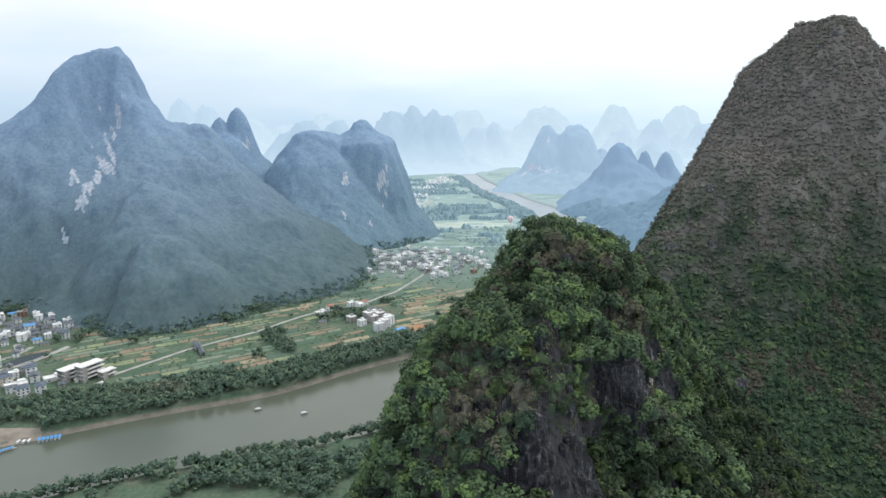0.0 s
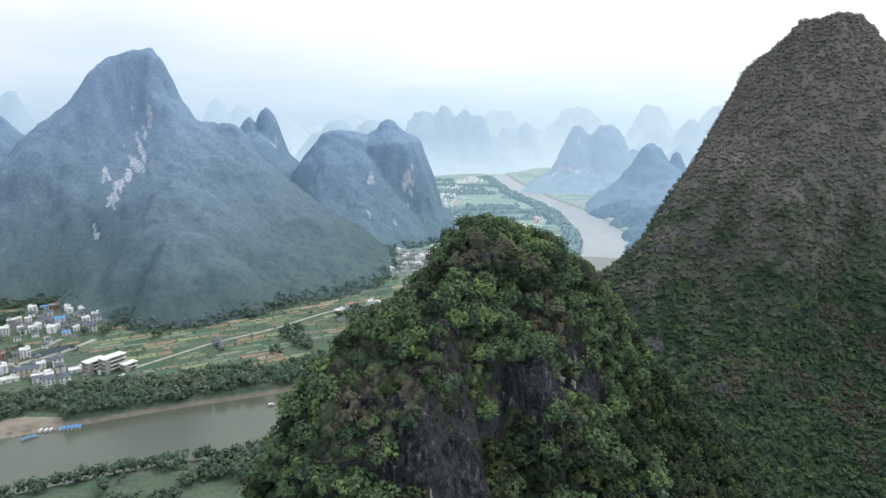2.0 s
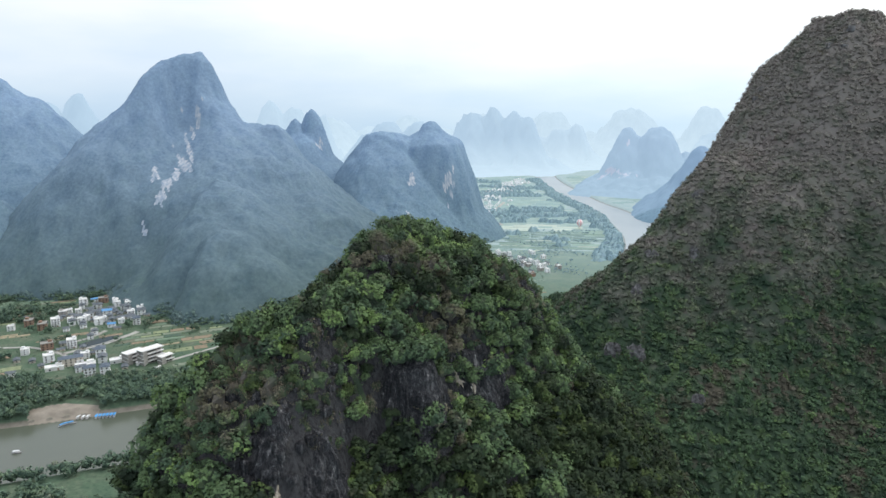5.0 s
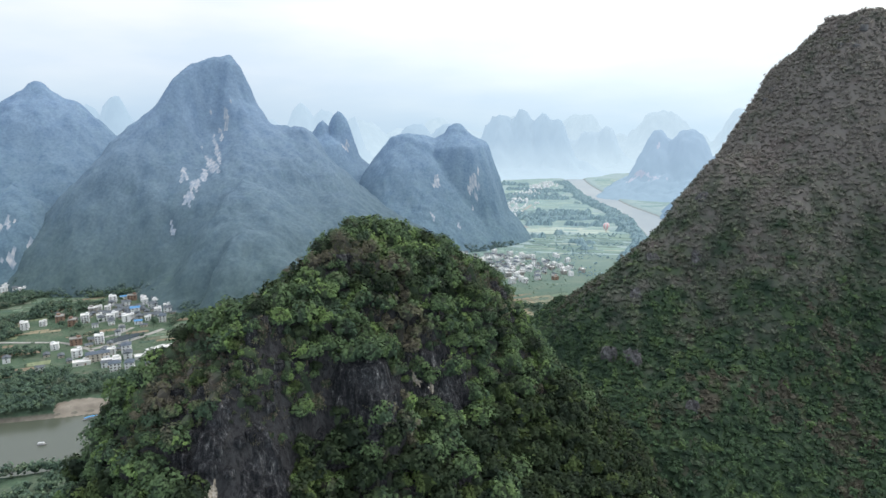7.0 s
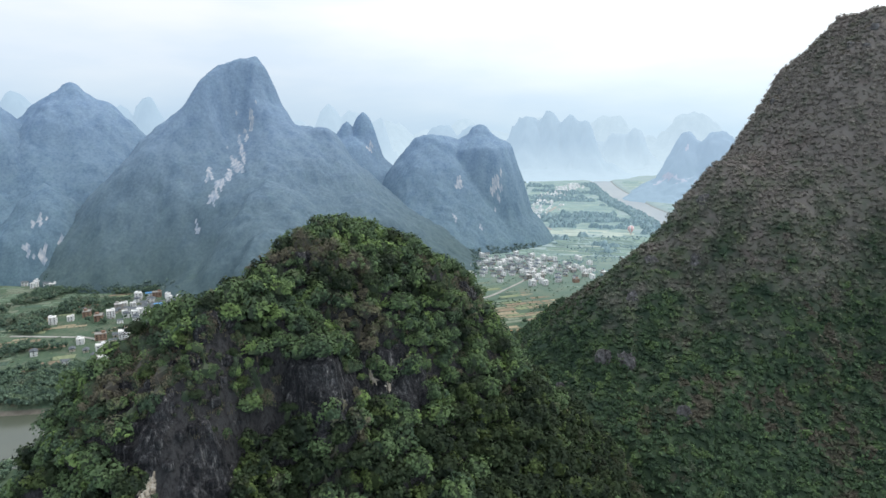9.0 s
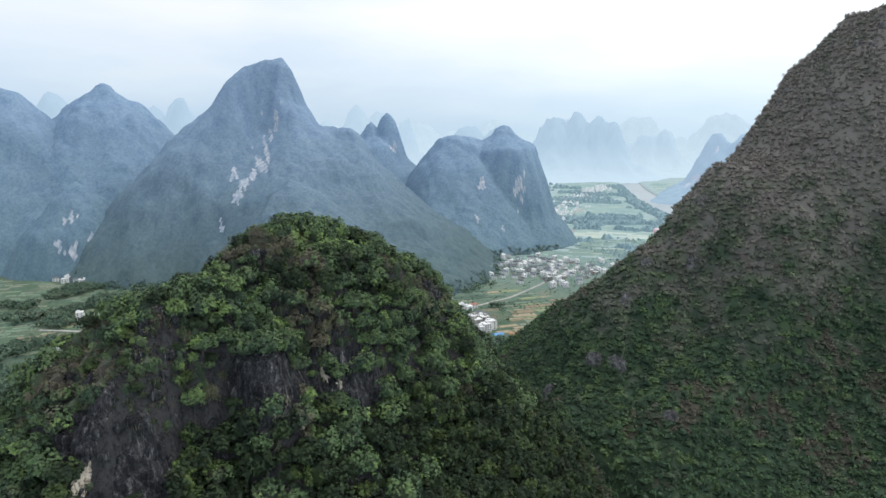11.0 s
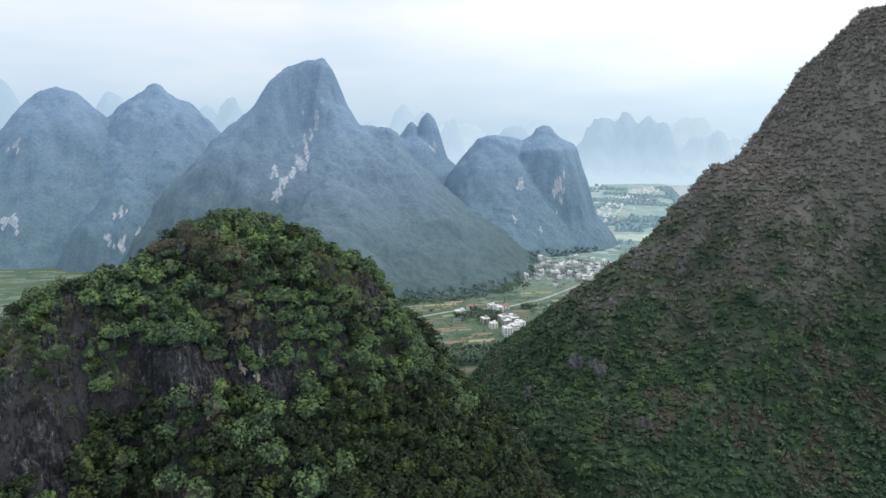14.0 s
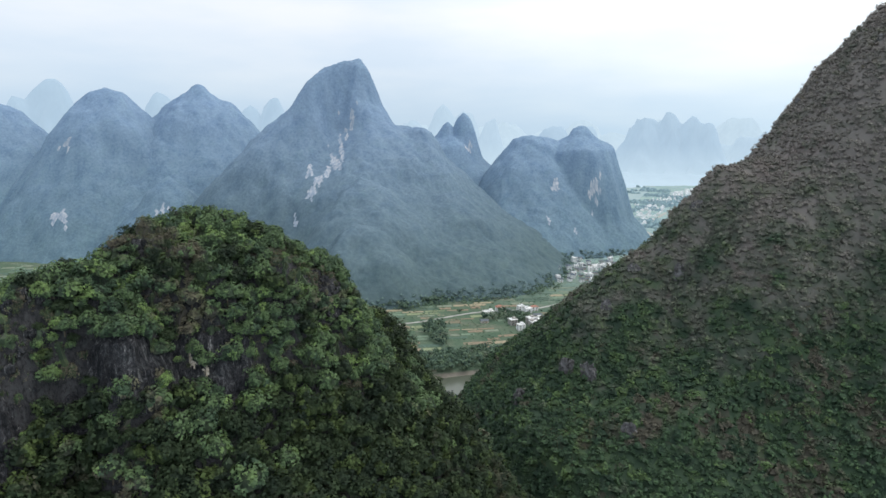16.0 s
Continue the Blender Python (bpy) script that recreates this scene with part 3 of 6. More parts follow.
right_shape = directional(165, 265, 250.0, (0, 14, 28, 42, 60, 80, 100, 120, 145, 180, 250, 500), (
    (0, 17.6, 32, 48.3, 69.1, 90.5, 109.7, 126.6, 148.6, 182.7, 258.6, 500),
    (0, 9.5, 22.9, 42.1, 69.7, 95.1, 117.3, 136.3, 159.4, 192.2, 259, 500),
    (0, 2.9, 12.2, 32.9, 68, 100.7, 125.6, 143.4, 165.8, 196.4, 259.1, 500),
    (0, 1.7, 10, 28.5, 68.9, 109.8, 136.6, 151.8, 172.3, 200, 258.9, 500),
    (0, 0.7, 7.6, 18, 55.8, 94.4, 115.1, 127, 151.5, 188.9, 259.3, 500),
    (0, 0.3, 5.8, 19, 51, 91.4, 102.9, 108.7, 137, 178.9, 258.8, 500),
    (0, 0.9, 0.9, 21.2, 44.6, 67.9, 98.4, 98.4, 118, 173.7, 256.5, 500),
    (0, 0, 2.3, 17.6, 45, 47.6, 69.6, 83.1, 112.6, 171.4, 254.5, 500),
    (0, 0, 1.1, 15.4, 43.8, 61.8, 93.3, 101.8, 110.5, 171.3, 254, 500),
    (0, 4.7, 13.6, 30.7, 59, 95.2, 112.2, 118.9, 134, 177.4, 253.6, 500),
    (0, 10.7, 28.1, 47.4, 76.3, 104.8, 123.1, 133, 151, 183.8, 252.6, 500),
    (0, 15.5, 31.8, 48.1, 71.5, 95.6, 116.1, 133.3, 155.4, 188.8, 253.8, 500)), 3.0, 21, 24, ways=(0, 60, 110, 140, 160, 178, 194, 210, 226, 245, 270, 310))


def near_height(X, Y):
    z = near_shape(X, Y) - 0.5 + 0.9 * fbm(X, Y, 6, 4, 11)
    ledge = np.clip(fbm(X, Y, 22, 2, 17) + 0.25, 0, 1)
    q = z / 5.5 + 0.8 * fbm(X, Y, 30, 2, 14)
    f = q - np.floor(q)
    return z + 3.0 * ledge * (np.clip((f - 0.5) * 2.6 + 0.5, 0, 1) - f)


def right_height(X, Y):
    z = right_shape(X, Y)
    z = z - 2.2 - 3.0 * np.clip((225 - z) / 25, 0, 1) + 2.4 * fbm(X, Y, 26, 5, 31)
    ledge = np.clip(fbm(X, Y, 50, 2, 37) + 0.2, 0, 1)
    q = z / 13.0 + 1.2 * fbm(X, Y, 70, 2, 34)
    f = q - np.floor(q)
    return z + 4.0 * ledge * (np.clip((f - 0.5) * 2.4 + 0.5, 0, 1) - f)


near_hill = tagged(height_sheet("limestone_hill", np.concatenate([np.arange(-190, -62, 2.5), np.arange(-62, 94, 0.8), np.arange(94, 220, 2.5)]), np.concatenate([np.arange(-110, 30, 2.5), np.arange(30, 134, 0.8), np.arange(134, 310, 2.5)]), near_height, SLOPE_NEAR, -3),
                   "shrub-covered limestone hill with dark weathered cliffs", "hill")
tagged(height_sheet("limestone_hill", np.arange(-60, 400, 2.3), np.arange(80, 480, 2.3), right_height, INNER_RIGHT, -2),
                    "tall steep karst hill with shrubs and bare grey rock", "hill")


def cone(cx, cy, profile, scales=(1,) * 8, seed=0, rough=1.0):
    """A karst peak: profile gives radius and height pairs, scales stretch it in eight directions from east by north."""
    pr, ph = zip(*profile)
    S = np.array(scales, dtype=float)

    def height(X, Y):
        k = 10.0 * rough
        dx, dy = X - cx + k * fbm(X, Y, 45, 4, seed), Y - cy + k * fbm(X, Y, 45, 4, seed + 7)
        th = (np.arctan2(dy, dx) / (math.pi / 4)) % 8
        i = np.floor(th).astype(int) % 8
        f = th - np.floor(th)
        f = f * f * (3 - 2 * f)
        return np.interp(np.hypot(dx, dy) / (S[i] * (1 - f) + S[(i + 1) % 8] * f), pr, ph)

    return height


HILLS = []


def massif(name, peaks, step, mat, label, box, seed, tall=1.0, ridges=8, crag=4.0, scars=(), scar_mat=None):
    """One mountain of several peaks; scars are stretches of bare cliff: x0 y0 x1 y1 and half width."""
    x0, x1, y0, y1 = box

    def height(X, Y):
        z = np.full(X.shape, -30.0)
        for p in peaks:
            z = np.maximum(z, p(X, Y))
        z = z + ridges * fbm(X, Y, 38, 4, seed + 3) * np.clip(z / 25, 0.15, 1)
        z = z - ridges * 0.9 * np.abs(fbm(X, Y, 60, 3, seed + 5)) * np.clip(z / 40, 0, 1)
        ledge = np.clip(fbm(X, Y, 70, 2, seed + 6) + 0.35, 0, 1) * np.clip(z / 60, 0, 1)
        q = z / 26.0 + 2.6 * fbm(X, Y, 70, 4, seed + 7)
        f = q - np.floor(q)
        z = z + crag * ledge * (np.clip((f - 0.5) * 2.6 + 0.5, 0, 1) - f) + 0.22 * crag * fbm(X, Y, 13, 3, seed + 9) * np.clip(z / 40, 0, 1)
        return z + tall * np.interp(z, [70, 170], [3.2, 1.0]) * (worley(X, Y, 8.5, seed) - 0.6)

    HILLS.append((box, height))
    ob = tagged(height_sheet(name, np.arange(x0, x1, step), np.arange(y0, y1, step), height, mat, -4), label, "hill")
    if scars:
        ob.data.materials.append(scar_mat or PALE_CLIFF)
        n = len(ob.data.polygons)
        c = np.empty(n * 3)
        ob.data.polygons.foreach_get("center", c)
        x, y, z = c.reshape(-1, 3).T
        best = np.full(n, -9.0)
        for sx0, sy0, sx1, sy1, r in scars:
            ends = height(np.array([sx0, sx1], float), np.array([sy0, sy1], float))
            a, d = np.array([sx0, sy0, ends[0]]), np.array([sx1 - sx0, sy1 - sy0, ends[1] - ends[0]])
            u = np.clip(((x - a[0]) * d[0] + (y - a[1]) * d[1] + (z - a[2]) * d[2]) / (d @ d + 1e-6), 0, 1)
            gap = np.sqrt((x - a[0] - u * d[0]) ** 2 + (y - a[1] - u * d[1]) ** 2 + 0.5 * (z - a[2] - u * d[2]) ** 2)
            best = np.maximum(best, 1 - gap / r)
        flutes = fbm(x * 0.8 + y * 0.6, z * 0.3, 5.0, 3, seed + 2) + 0.45 * fbm(x, z, 16.0, 2, seed + 4)
        ob.data.polygons.foreach_set("material_index", (flutes * 0.75 + 0.6 * np.clip(best, -2, 0.75) > 0.4).astype(np.int32))
    return ob


big = directional(-470, 967, 323, (0, 15, 35, 60, 90, 120, 180, 250, 340, 500), (
    (0, 15, 74, 104, 114, 145, 200, 260, 335, 480), (0, 22, 70, 104, 112, 135, 190, 250, 330, 480), (0, 15, 60, 100, 130, 150, 200, 260, 330, 480), (0, 5, 20, 50, 90, 120, 180, 240, 330, 480),
    (0, 2, 8, 22, 50, 90, 135, 210, 330, 480), (0, 1, 5, 14, 42, 86, 136, 215, 330, 480), (0, 8, 50, 118, 142, 165, 215, 325, 380, 480), (0, 14, 68, 108, 132, 158, 205, 275, 345, 480)), 9, 50, 45)
spur1 = cone(-372, 985, ((0, 214), (20, 208), (45, 170), (90, 120), (170, 60), (260, 0), (300, -30)), (1, 1, 1, 1, 1, 1, 1.3, 1.2), 60)
spur2 = cone(-330, 715, ((0, 88), (30, 80), (70, 50), (105, 8), (140, -30)), (1.0, 1, 1, 0.9, 0.55, 0.5, 0.9, 0.8), 70)
spur3 = cone(-385, 820, ((0, 140), (40, 125), (100, 80), (160, 20), (210, -30)), (1.1, 1, 1, 1, 0.75, 0.6, 0.9, 1), 80)
spur4 = cone(-255, 900, ((0, 98), (40, 80), (90, 30), (125, 0), (160, -30)), (0.9, 1, 1, 1, 1.3, 1.3, 1, 0.8), 90)
SCARS = ((-454, 918, -452, 900, 17), (-452, 900, -448, 874, 20), (-448, 874, -449, 848, 19), (-449, 848, -452, 820, 15), (-453, 808, -456, 792, 12), (-458, 782, -462, 772, 10), (-478, 838, -474, 822, 9))
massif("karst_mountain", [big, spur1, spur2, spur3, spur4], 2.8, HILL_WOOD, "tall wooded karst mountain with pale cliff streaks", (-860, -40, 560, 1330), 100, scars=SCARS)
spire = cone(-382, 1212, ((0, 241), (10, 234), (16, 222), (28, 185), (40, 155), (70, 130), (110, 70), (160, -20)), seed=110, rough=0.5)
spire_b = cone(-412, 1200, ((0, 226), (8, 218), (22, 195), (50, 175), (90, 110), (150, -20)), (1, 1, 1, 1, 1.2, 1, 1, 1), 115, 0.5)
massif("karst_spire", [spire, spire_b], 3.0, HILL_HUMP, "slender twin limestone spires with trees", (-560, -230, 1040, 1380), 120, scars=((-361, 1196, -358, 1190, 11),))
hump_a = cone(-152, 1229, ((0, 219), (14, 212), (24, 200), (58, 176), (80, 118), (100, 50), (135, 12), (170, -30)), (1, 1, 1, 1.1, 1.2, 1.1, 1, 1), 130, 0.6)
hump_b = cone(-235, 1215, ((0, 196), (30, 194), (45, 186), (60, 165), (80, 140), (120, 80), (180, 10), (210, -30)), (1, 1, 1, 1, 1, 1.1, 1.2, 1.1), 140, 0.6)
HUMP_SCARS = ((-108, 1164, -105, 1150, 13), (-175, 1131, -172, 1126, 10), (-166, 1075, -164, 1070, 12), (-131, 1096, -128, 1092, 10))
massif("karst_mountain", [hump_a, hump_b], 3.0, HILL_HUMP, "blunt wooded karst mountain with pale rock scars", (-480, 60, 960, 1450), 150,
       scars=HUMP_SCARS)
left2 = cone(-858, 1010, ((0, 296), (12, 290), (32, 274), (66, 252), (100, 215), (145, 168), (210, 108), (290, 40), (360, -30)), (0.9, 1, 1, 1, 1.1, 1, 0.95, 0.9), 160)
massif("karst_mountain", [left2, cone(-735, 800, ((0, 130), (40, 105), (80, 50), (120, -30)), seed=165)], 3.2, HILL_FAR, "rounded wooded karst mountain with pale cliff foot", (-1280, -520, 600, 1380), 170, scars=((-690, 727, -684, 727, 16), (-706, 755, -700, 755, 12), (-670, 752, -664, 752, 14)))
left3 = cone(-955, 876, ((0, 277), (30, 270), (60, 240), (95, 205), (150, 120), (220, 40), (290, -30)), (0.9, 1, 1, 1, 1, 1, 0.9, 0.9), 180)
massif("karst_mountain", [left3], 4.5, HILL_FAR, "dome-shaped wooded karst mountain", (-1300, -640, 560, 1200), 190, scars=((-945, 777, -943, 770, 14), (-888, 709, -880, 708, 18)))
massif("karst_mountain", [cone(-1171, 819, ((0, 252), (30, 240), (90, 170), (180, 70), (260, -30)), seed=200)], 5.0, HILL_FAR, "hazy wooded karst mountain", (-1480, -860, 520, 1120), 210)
# the far ranges, with haze put into their colour and glow
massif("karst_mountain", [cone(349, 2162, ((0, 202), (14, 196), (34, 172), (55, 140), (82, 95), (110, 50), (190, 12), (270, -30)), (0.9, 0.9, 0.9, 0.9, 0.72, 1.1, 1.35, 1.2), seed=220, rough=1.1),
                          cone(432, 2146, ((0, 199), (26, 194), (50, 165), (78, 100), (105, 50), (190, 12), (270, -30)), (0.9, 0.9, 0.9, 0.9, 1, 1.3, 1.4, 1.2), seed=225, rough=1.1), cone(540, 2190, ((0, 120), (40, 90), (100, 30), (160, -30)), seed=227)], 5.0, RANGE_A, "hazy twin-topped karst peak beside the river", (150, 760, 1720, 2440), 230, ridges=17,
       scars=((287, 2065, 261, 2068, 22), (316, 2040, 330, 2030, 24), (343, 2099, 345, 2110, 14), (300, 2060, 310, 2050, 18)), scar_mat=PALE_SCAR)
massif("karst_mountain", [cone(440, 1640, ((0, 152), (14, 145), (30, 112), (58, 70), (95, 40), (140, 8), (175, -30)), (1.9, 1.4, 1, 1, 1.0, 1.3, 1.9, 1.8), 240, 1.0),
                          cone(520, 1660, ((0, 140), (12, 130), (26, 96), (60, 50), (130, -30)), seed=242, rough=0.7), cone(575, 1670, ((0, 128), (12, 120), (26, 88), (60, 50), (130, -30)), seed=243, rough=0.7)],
       5.0, RANGE_A2, "small haze-tinted karst peak above the river", (240, 800, 1280, 1900), 250, ridges=15)
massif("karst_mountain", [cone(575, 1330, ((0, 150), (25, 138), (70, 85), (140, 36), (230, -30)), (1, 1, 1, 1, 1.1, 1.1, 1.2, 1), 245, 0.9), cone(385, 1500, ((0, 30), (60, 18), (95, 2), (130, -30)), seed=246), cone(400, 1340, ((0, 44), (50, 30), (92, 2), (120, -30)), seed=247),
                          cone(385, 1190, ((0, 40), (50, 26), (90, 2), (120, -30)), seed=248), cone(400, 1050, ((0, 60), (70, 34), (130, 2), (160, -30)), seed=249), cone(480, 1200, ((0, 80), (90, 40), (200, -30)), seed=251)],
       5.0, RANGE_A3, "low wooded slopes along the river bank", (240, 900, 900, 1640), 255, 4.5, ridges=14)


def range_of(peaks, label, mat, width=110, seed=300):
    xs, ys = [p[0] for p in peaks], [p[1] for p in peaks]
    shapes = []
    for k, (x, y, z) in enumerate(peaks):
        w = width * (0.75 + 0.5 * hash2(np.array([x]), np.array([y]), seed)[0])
        # wide skirts in the pale foot colour stand in for valley mist
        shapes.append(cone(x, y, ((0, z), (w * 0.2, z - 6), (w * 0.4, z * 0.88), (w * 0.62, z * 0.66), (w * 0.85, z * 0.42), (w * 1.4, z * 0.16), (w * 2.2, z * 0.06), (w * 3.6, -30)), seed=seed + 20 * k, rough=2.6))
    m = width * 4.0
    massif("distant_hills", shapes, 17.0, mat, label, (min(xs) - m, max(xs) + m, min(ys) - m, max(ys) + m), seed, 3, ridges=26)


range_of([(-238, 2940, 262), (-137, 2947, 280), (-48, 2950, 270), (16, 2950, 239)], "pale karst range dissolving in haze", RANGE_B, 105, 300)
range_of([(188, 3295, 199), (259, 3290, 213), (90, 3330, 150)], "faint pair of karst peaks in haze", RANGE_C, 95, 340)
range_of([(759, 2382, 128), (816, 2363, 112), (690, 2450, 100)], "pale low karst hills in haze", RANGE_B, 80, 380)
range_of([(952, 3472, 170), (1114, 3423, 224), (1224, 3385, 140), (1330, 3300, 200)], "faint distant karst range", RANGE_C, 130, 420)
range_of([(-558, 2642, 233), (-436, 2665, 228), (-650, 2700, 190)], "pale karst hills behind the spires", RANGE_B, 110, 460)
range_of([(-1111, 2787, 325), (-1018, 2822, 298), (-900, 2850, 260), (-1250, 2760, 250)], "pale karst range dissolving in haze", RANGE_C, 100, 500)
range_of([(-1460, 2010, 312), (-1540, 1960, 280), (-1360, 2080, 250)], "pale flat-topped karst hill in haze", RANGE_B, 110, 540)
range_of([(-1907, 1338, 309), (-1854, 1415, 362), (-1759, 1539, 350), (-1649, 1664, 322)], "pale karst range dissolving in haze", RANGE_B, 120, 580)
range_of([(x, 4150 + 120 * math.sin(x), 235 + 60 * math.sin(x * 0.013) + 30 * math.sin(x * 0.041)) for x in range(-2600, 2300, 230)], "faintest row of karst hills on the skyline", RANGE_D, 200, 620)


# ---- shrubs and trees ----
rng = np.random.default_rng(7)


def crown(lobes, cards, radius, card, squash=0.75):
    """A crown: rounded clumps of foliage with loose leaf sprays standing off them. Returns corners and quads."""
    V, F = [], []
    cube = np.array([[x, y, z] for z in (-1, 1) for y in (-1, 1) for x in (-1, 1)]) / math.sqrt(3)
    sides = np.array([[0, 2, 3, 1], [4, 5, 7, 6], [0, 1, 5, 4], [2, 6, 7, 3], [0, 4, 6, 2], [1, 3, 7, 5]])
    n = 0
    for k in range(lobes):
        a, rr = k * 2.4 + rng.uniform(0, 0.8), radius * 0.62 * math.sqrt((k + 0.3) / lobes)
        c = np.array([rr * math.cos(a), rr * math.sin(a), radius * squash * (0.95 - 0.75 * (rr / radius) + rng.uniform(-0.12, 0.12))])
        lr = radius * rng.uniform(0.42, 0.6)
        V.append(c + cube @ np.linalg.qr(rng.normal(size=(3, 3)))[0] * lr * 0.8 * np.array([1, 1, 0.85]))
        F.append(sides + n)
        n += 8
        d = rng.normal(size=(cards, 3))
        d[:, 2] = np.abs(d[:, 2]) * 0.9 - 0.25
        d /= np.linalg.norm(d, axis=1)[:, None]
        p = c + d * lr * rng.uniform(0.78, 1.12, (cards, 1)) * np.array([1, 1, 0.85])
        nn = d + rng.normal(size=(cards, 3)) * 0.55
        nn[:, 2] += 0.35
        nn /= np.linalg.norm(nn, axis=1)[:, None]
        u = np.cross(nn, rng.normal(size=(cards, 3)))
        u /= np.linalg.norm(u, axis=1)[:, None]
        v = np.cross(nn, u)
        s = card * rng.uniform(0.6, 1.3, (cards, 1))
        q = np.stack([p - u * s * 0.5, p - v * s * 0.32 - nn * s * 0.1, p + u * s * 0.5 - nn * s * 0.12, p + v * s * 0.32], 1)
        V.append(q.reshape(-1, 3))
        F.append(np.arange(cards * 4).reshape(-1, 4) + n)
        n += cards * 4
    return np.concatenate(V), np.concatenate(F)


def scatter(name, templates, P, S, mat, label, category):
    """One sheet of many plants at the places P with the sizes S."""
    V, F, n = [], [], 0
    pick = rng.integers(0, len(templates), len(P))
    for k, (tv, tf) in enumerate(templates):
        at = np.where(pick == k)[0]
        if not len(at):
            continue
        a = rng.uniform(0, 2 * math.pi, len(at))
        c, s = np.cos(a), np.sin(a)
        R = np.stack([np.stack([c, -s, 0 * c], -1), np.stack([s, c, 0 * c], -1), np.stack([0 * c, 0 * c, 0 * c + 1], -1)], 1)
        stretch = S[at][:, None] * np.stack([np.ones(len(at)), np.ones(len(at)), rng.uniform(0.8, 1.25, len(at))], -1)
        v = np.einsum("nij,kj->nki", R, tv) * stretch[:, None, :] + P[at][:, None, :]
        V.append(v.reshape(-1, 3))
        F.append((tf[None] + (np.arange(len(at)) * len(tv))[:, None, None]).reshape(-1, 4) + n)
        n += len(at) * len(tv)
    return tagged(sheet(name, np.concatenate(V), np.concatenate(F), mat, False), label, category, kind="stuff")


def slope_of(h, X, Y, d=0.8):
    return np.hypot(h(X + d, Y) - h(X - d, Y), h(X, Y + d) - h(X, Y - d)) / (2 * d)


def jitter_grid(x0, x1, y0, y1, step):
    X, Y = np.meshgrid(np.arange(x0, x1, step), np.arange(y0, y1, step))
    X, Y = X.ravel(), Y.ravel()
    return X + rng.uniform(-0.5, 0.5, len(X)) * step, Y + rng.uniform(-0.5, 0.5, len(Y)) * step


# near hill: thick shrub, open only on ledges and cliffs; slopes outside the camera's view carry thinner cover
def tuft(blades, radius, height):
    """A tussock of dry grass: thin bent blades."""
    a, r = rng.uniform(0, 6.28, blades), radius * np.sqrt(rng.uniform(0, 1, blades))
    p = np.stack([r * np.cos(a), r * np.sin(a), np.zeros(blades)], 1)
    lean = np.stack([np.cos(a), np.sin(a), np.zeros(blades)], 1) * rng.uniform(0.1, 0.6, (blades, 1)) * height
    side = np.stack([-np.sin(a), np.cos(a), np.zeros(blades)], 1) * rng.uniform(0.03, 0.07, (blades, 1)) * height
    up = np.array([0, 0, 1.0]) * rng.uniform(0.6, 1.1, (blades, 1)) * height
    V = np.stack([p - side, p + side, p + lean + up + side * 0.4, p + lean + up - side * 0.4], 1).reshape(-1, 3)
    return V, np.arange(blades * 4).reshape(-1, 4)


def rock(seed, n=14, m=9):
    """A fluted limestone knob, one unit across and one high."""
    th, ph = np.meshgrid(np.arange(n) / n * 2 * math.pi, np.linspace(0.0, math.pi, m))
    flute = 1 + 0.22 * fbm(th * 3.2 + seed, ph * 0.6, 1.0, 3, seed) + 0.16 * fbm(th * 9 + seed, ph * 1.4, 1.0, 2, seed + 5)
    q = 0.72
    x, y = np.sign(np.cos(th)) * np.abs(np.cos(th)) ** q, np.sign(np.sin(th)) * np.abs(np.sin(th)) ** q
    s = np.sin(ph) ** 0.55 * flute
    z = np.sign(np.cos(ph)) * np.abs(np.cos(ph)) ** 0.6 * (1 + 0.25 * fbm(th * 2, ph, 0.8, 2, seed + 9))
    V = np.stack([0.5 * x * s, 0.5 * y * s, 0.5 * z], -1).reshape(-1, 3)
    i = np.arange(n * m).reshape(m, n)
    j = np.roll(i, -1, axis=1)
    return V, np.stack([i[:-1], i[1:], j[1:], j[:-1]], -1).reshape(-1, 4)


def in_front(X, Y):
    return (X > -26) & (Y > 54) & (Y < np.interp(X, [-24, -8, 12, 30], [86, 108, 118, 142])) & (X < np.interp(Y, [54, 60, 64, 80, 100, 140], [30, 40, 50, 70, 82, 90]))


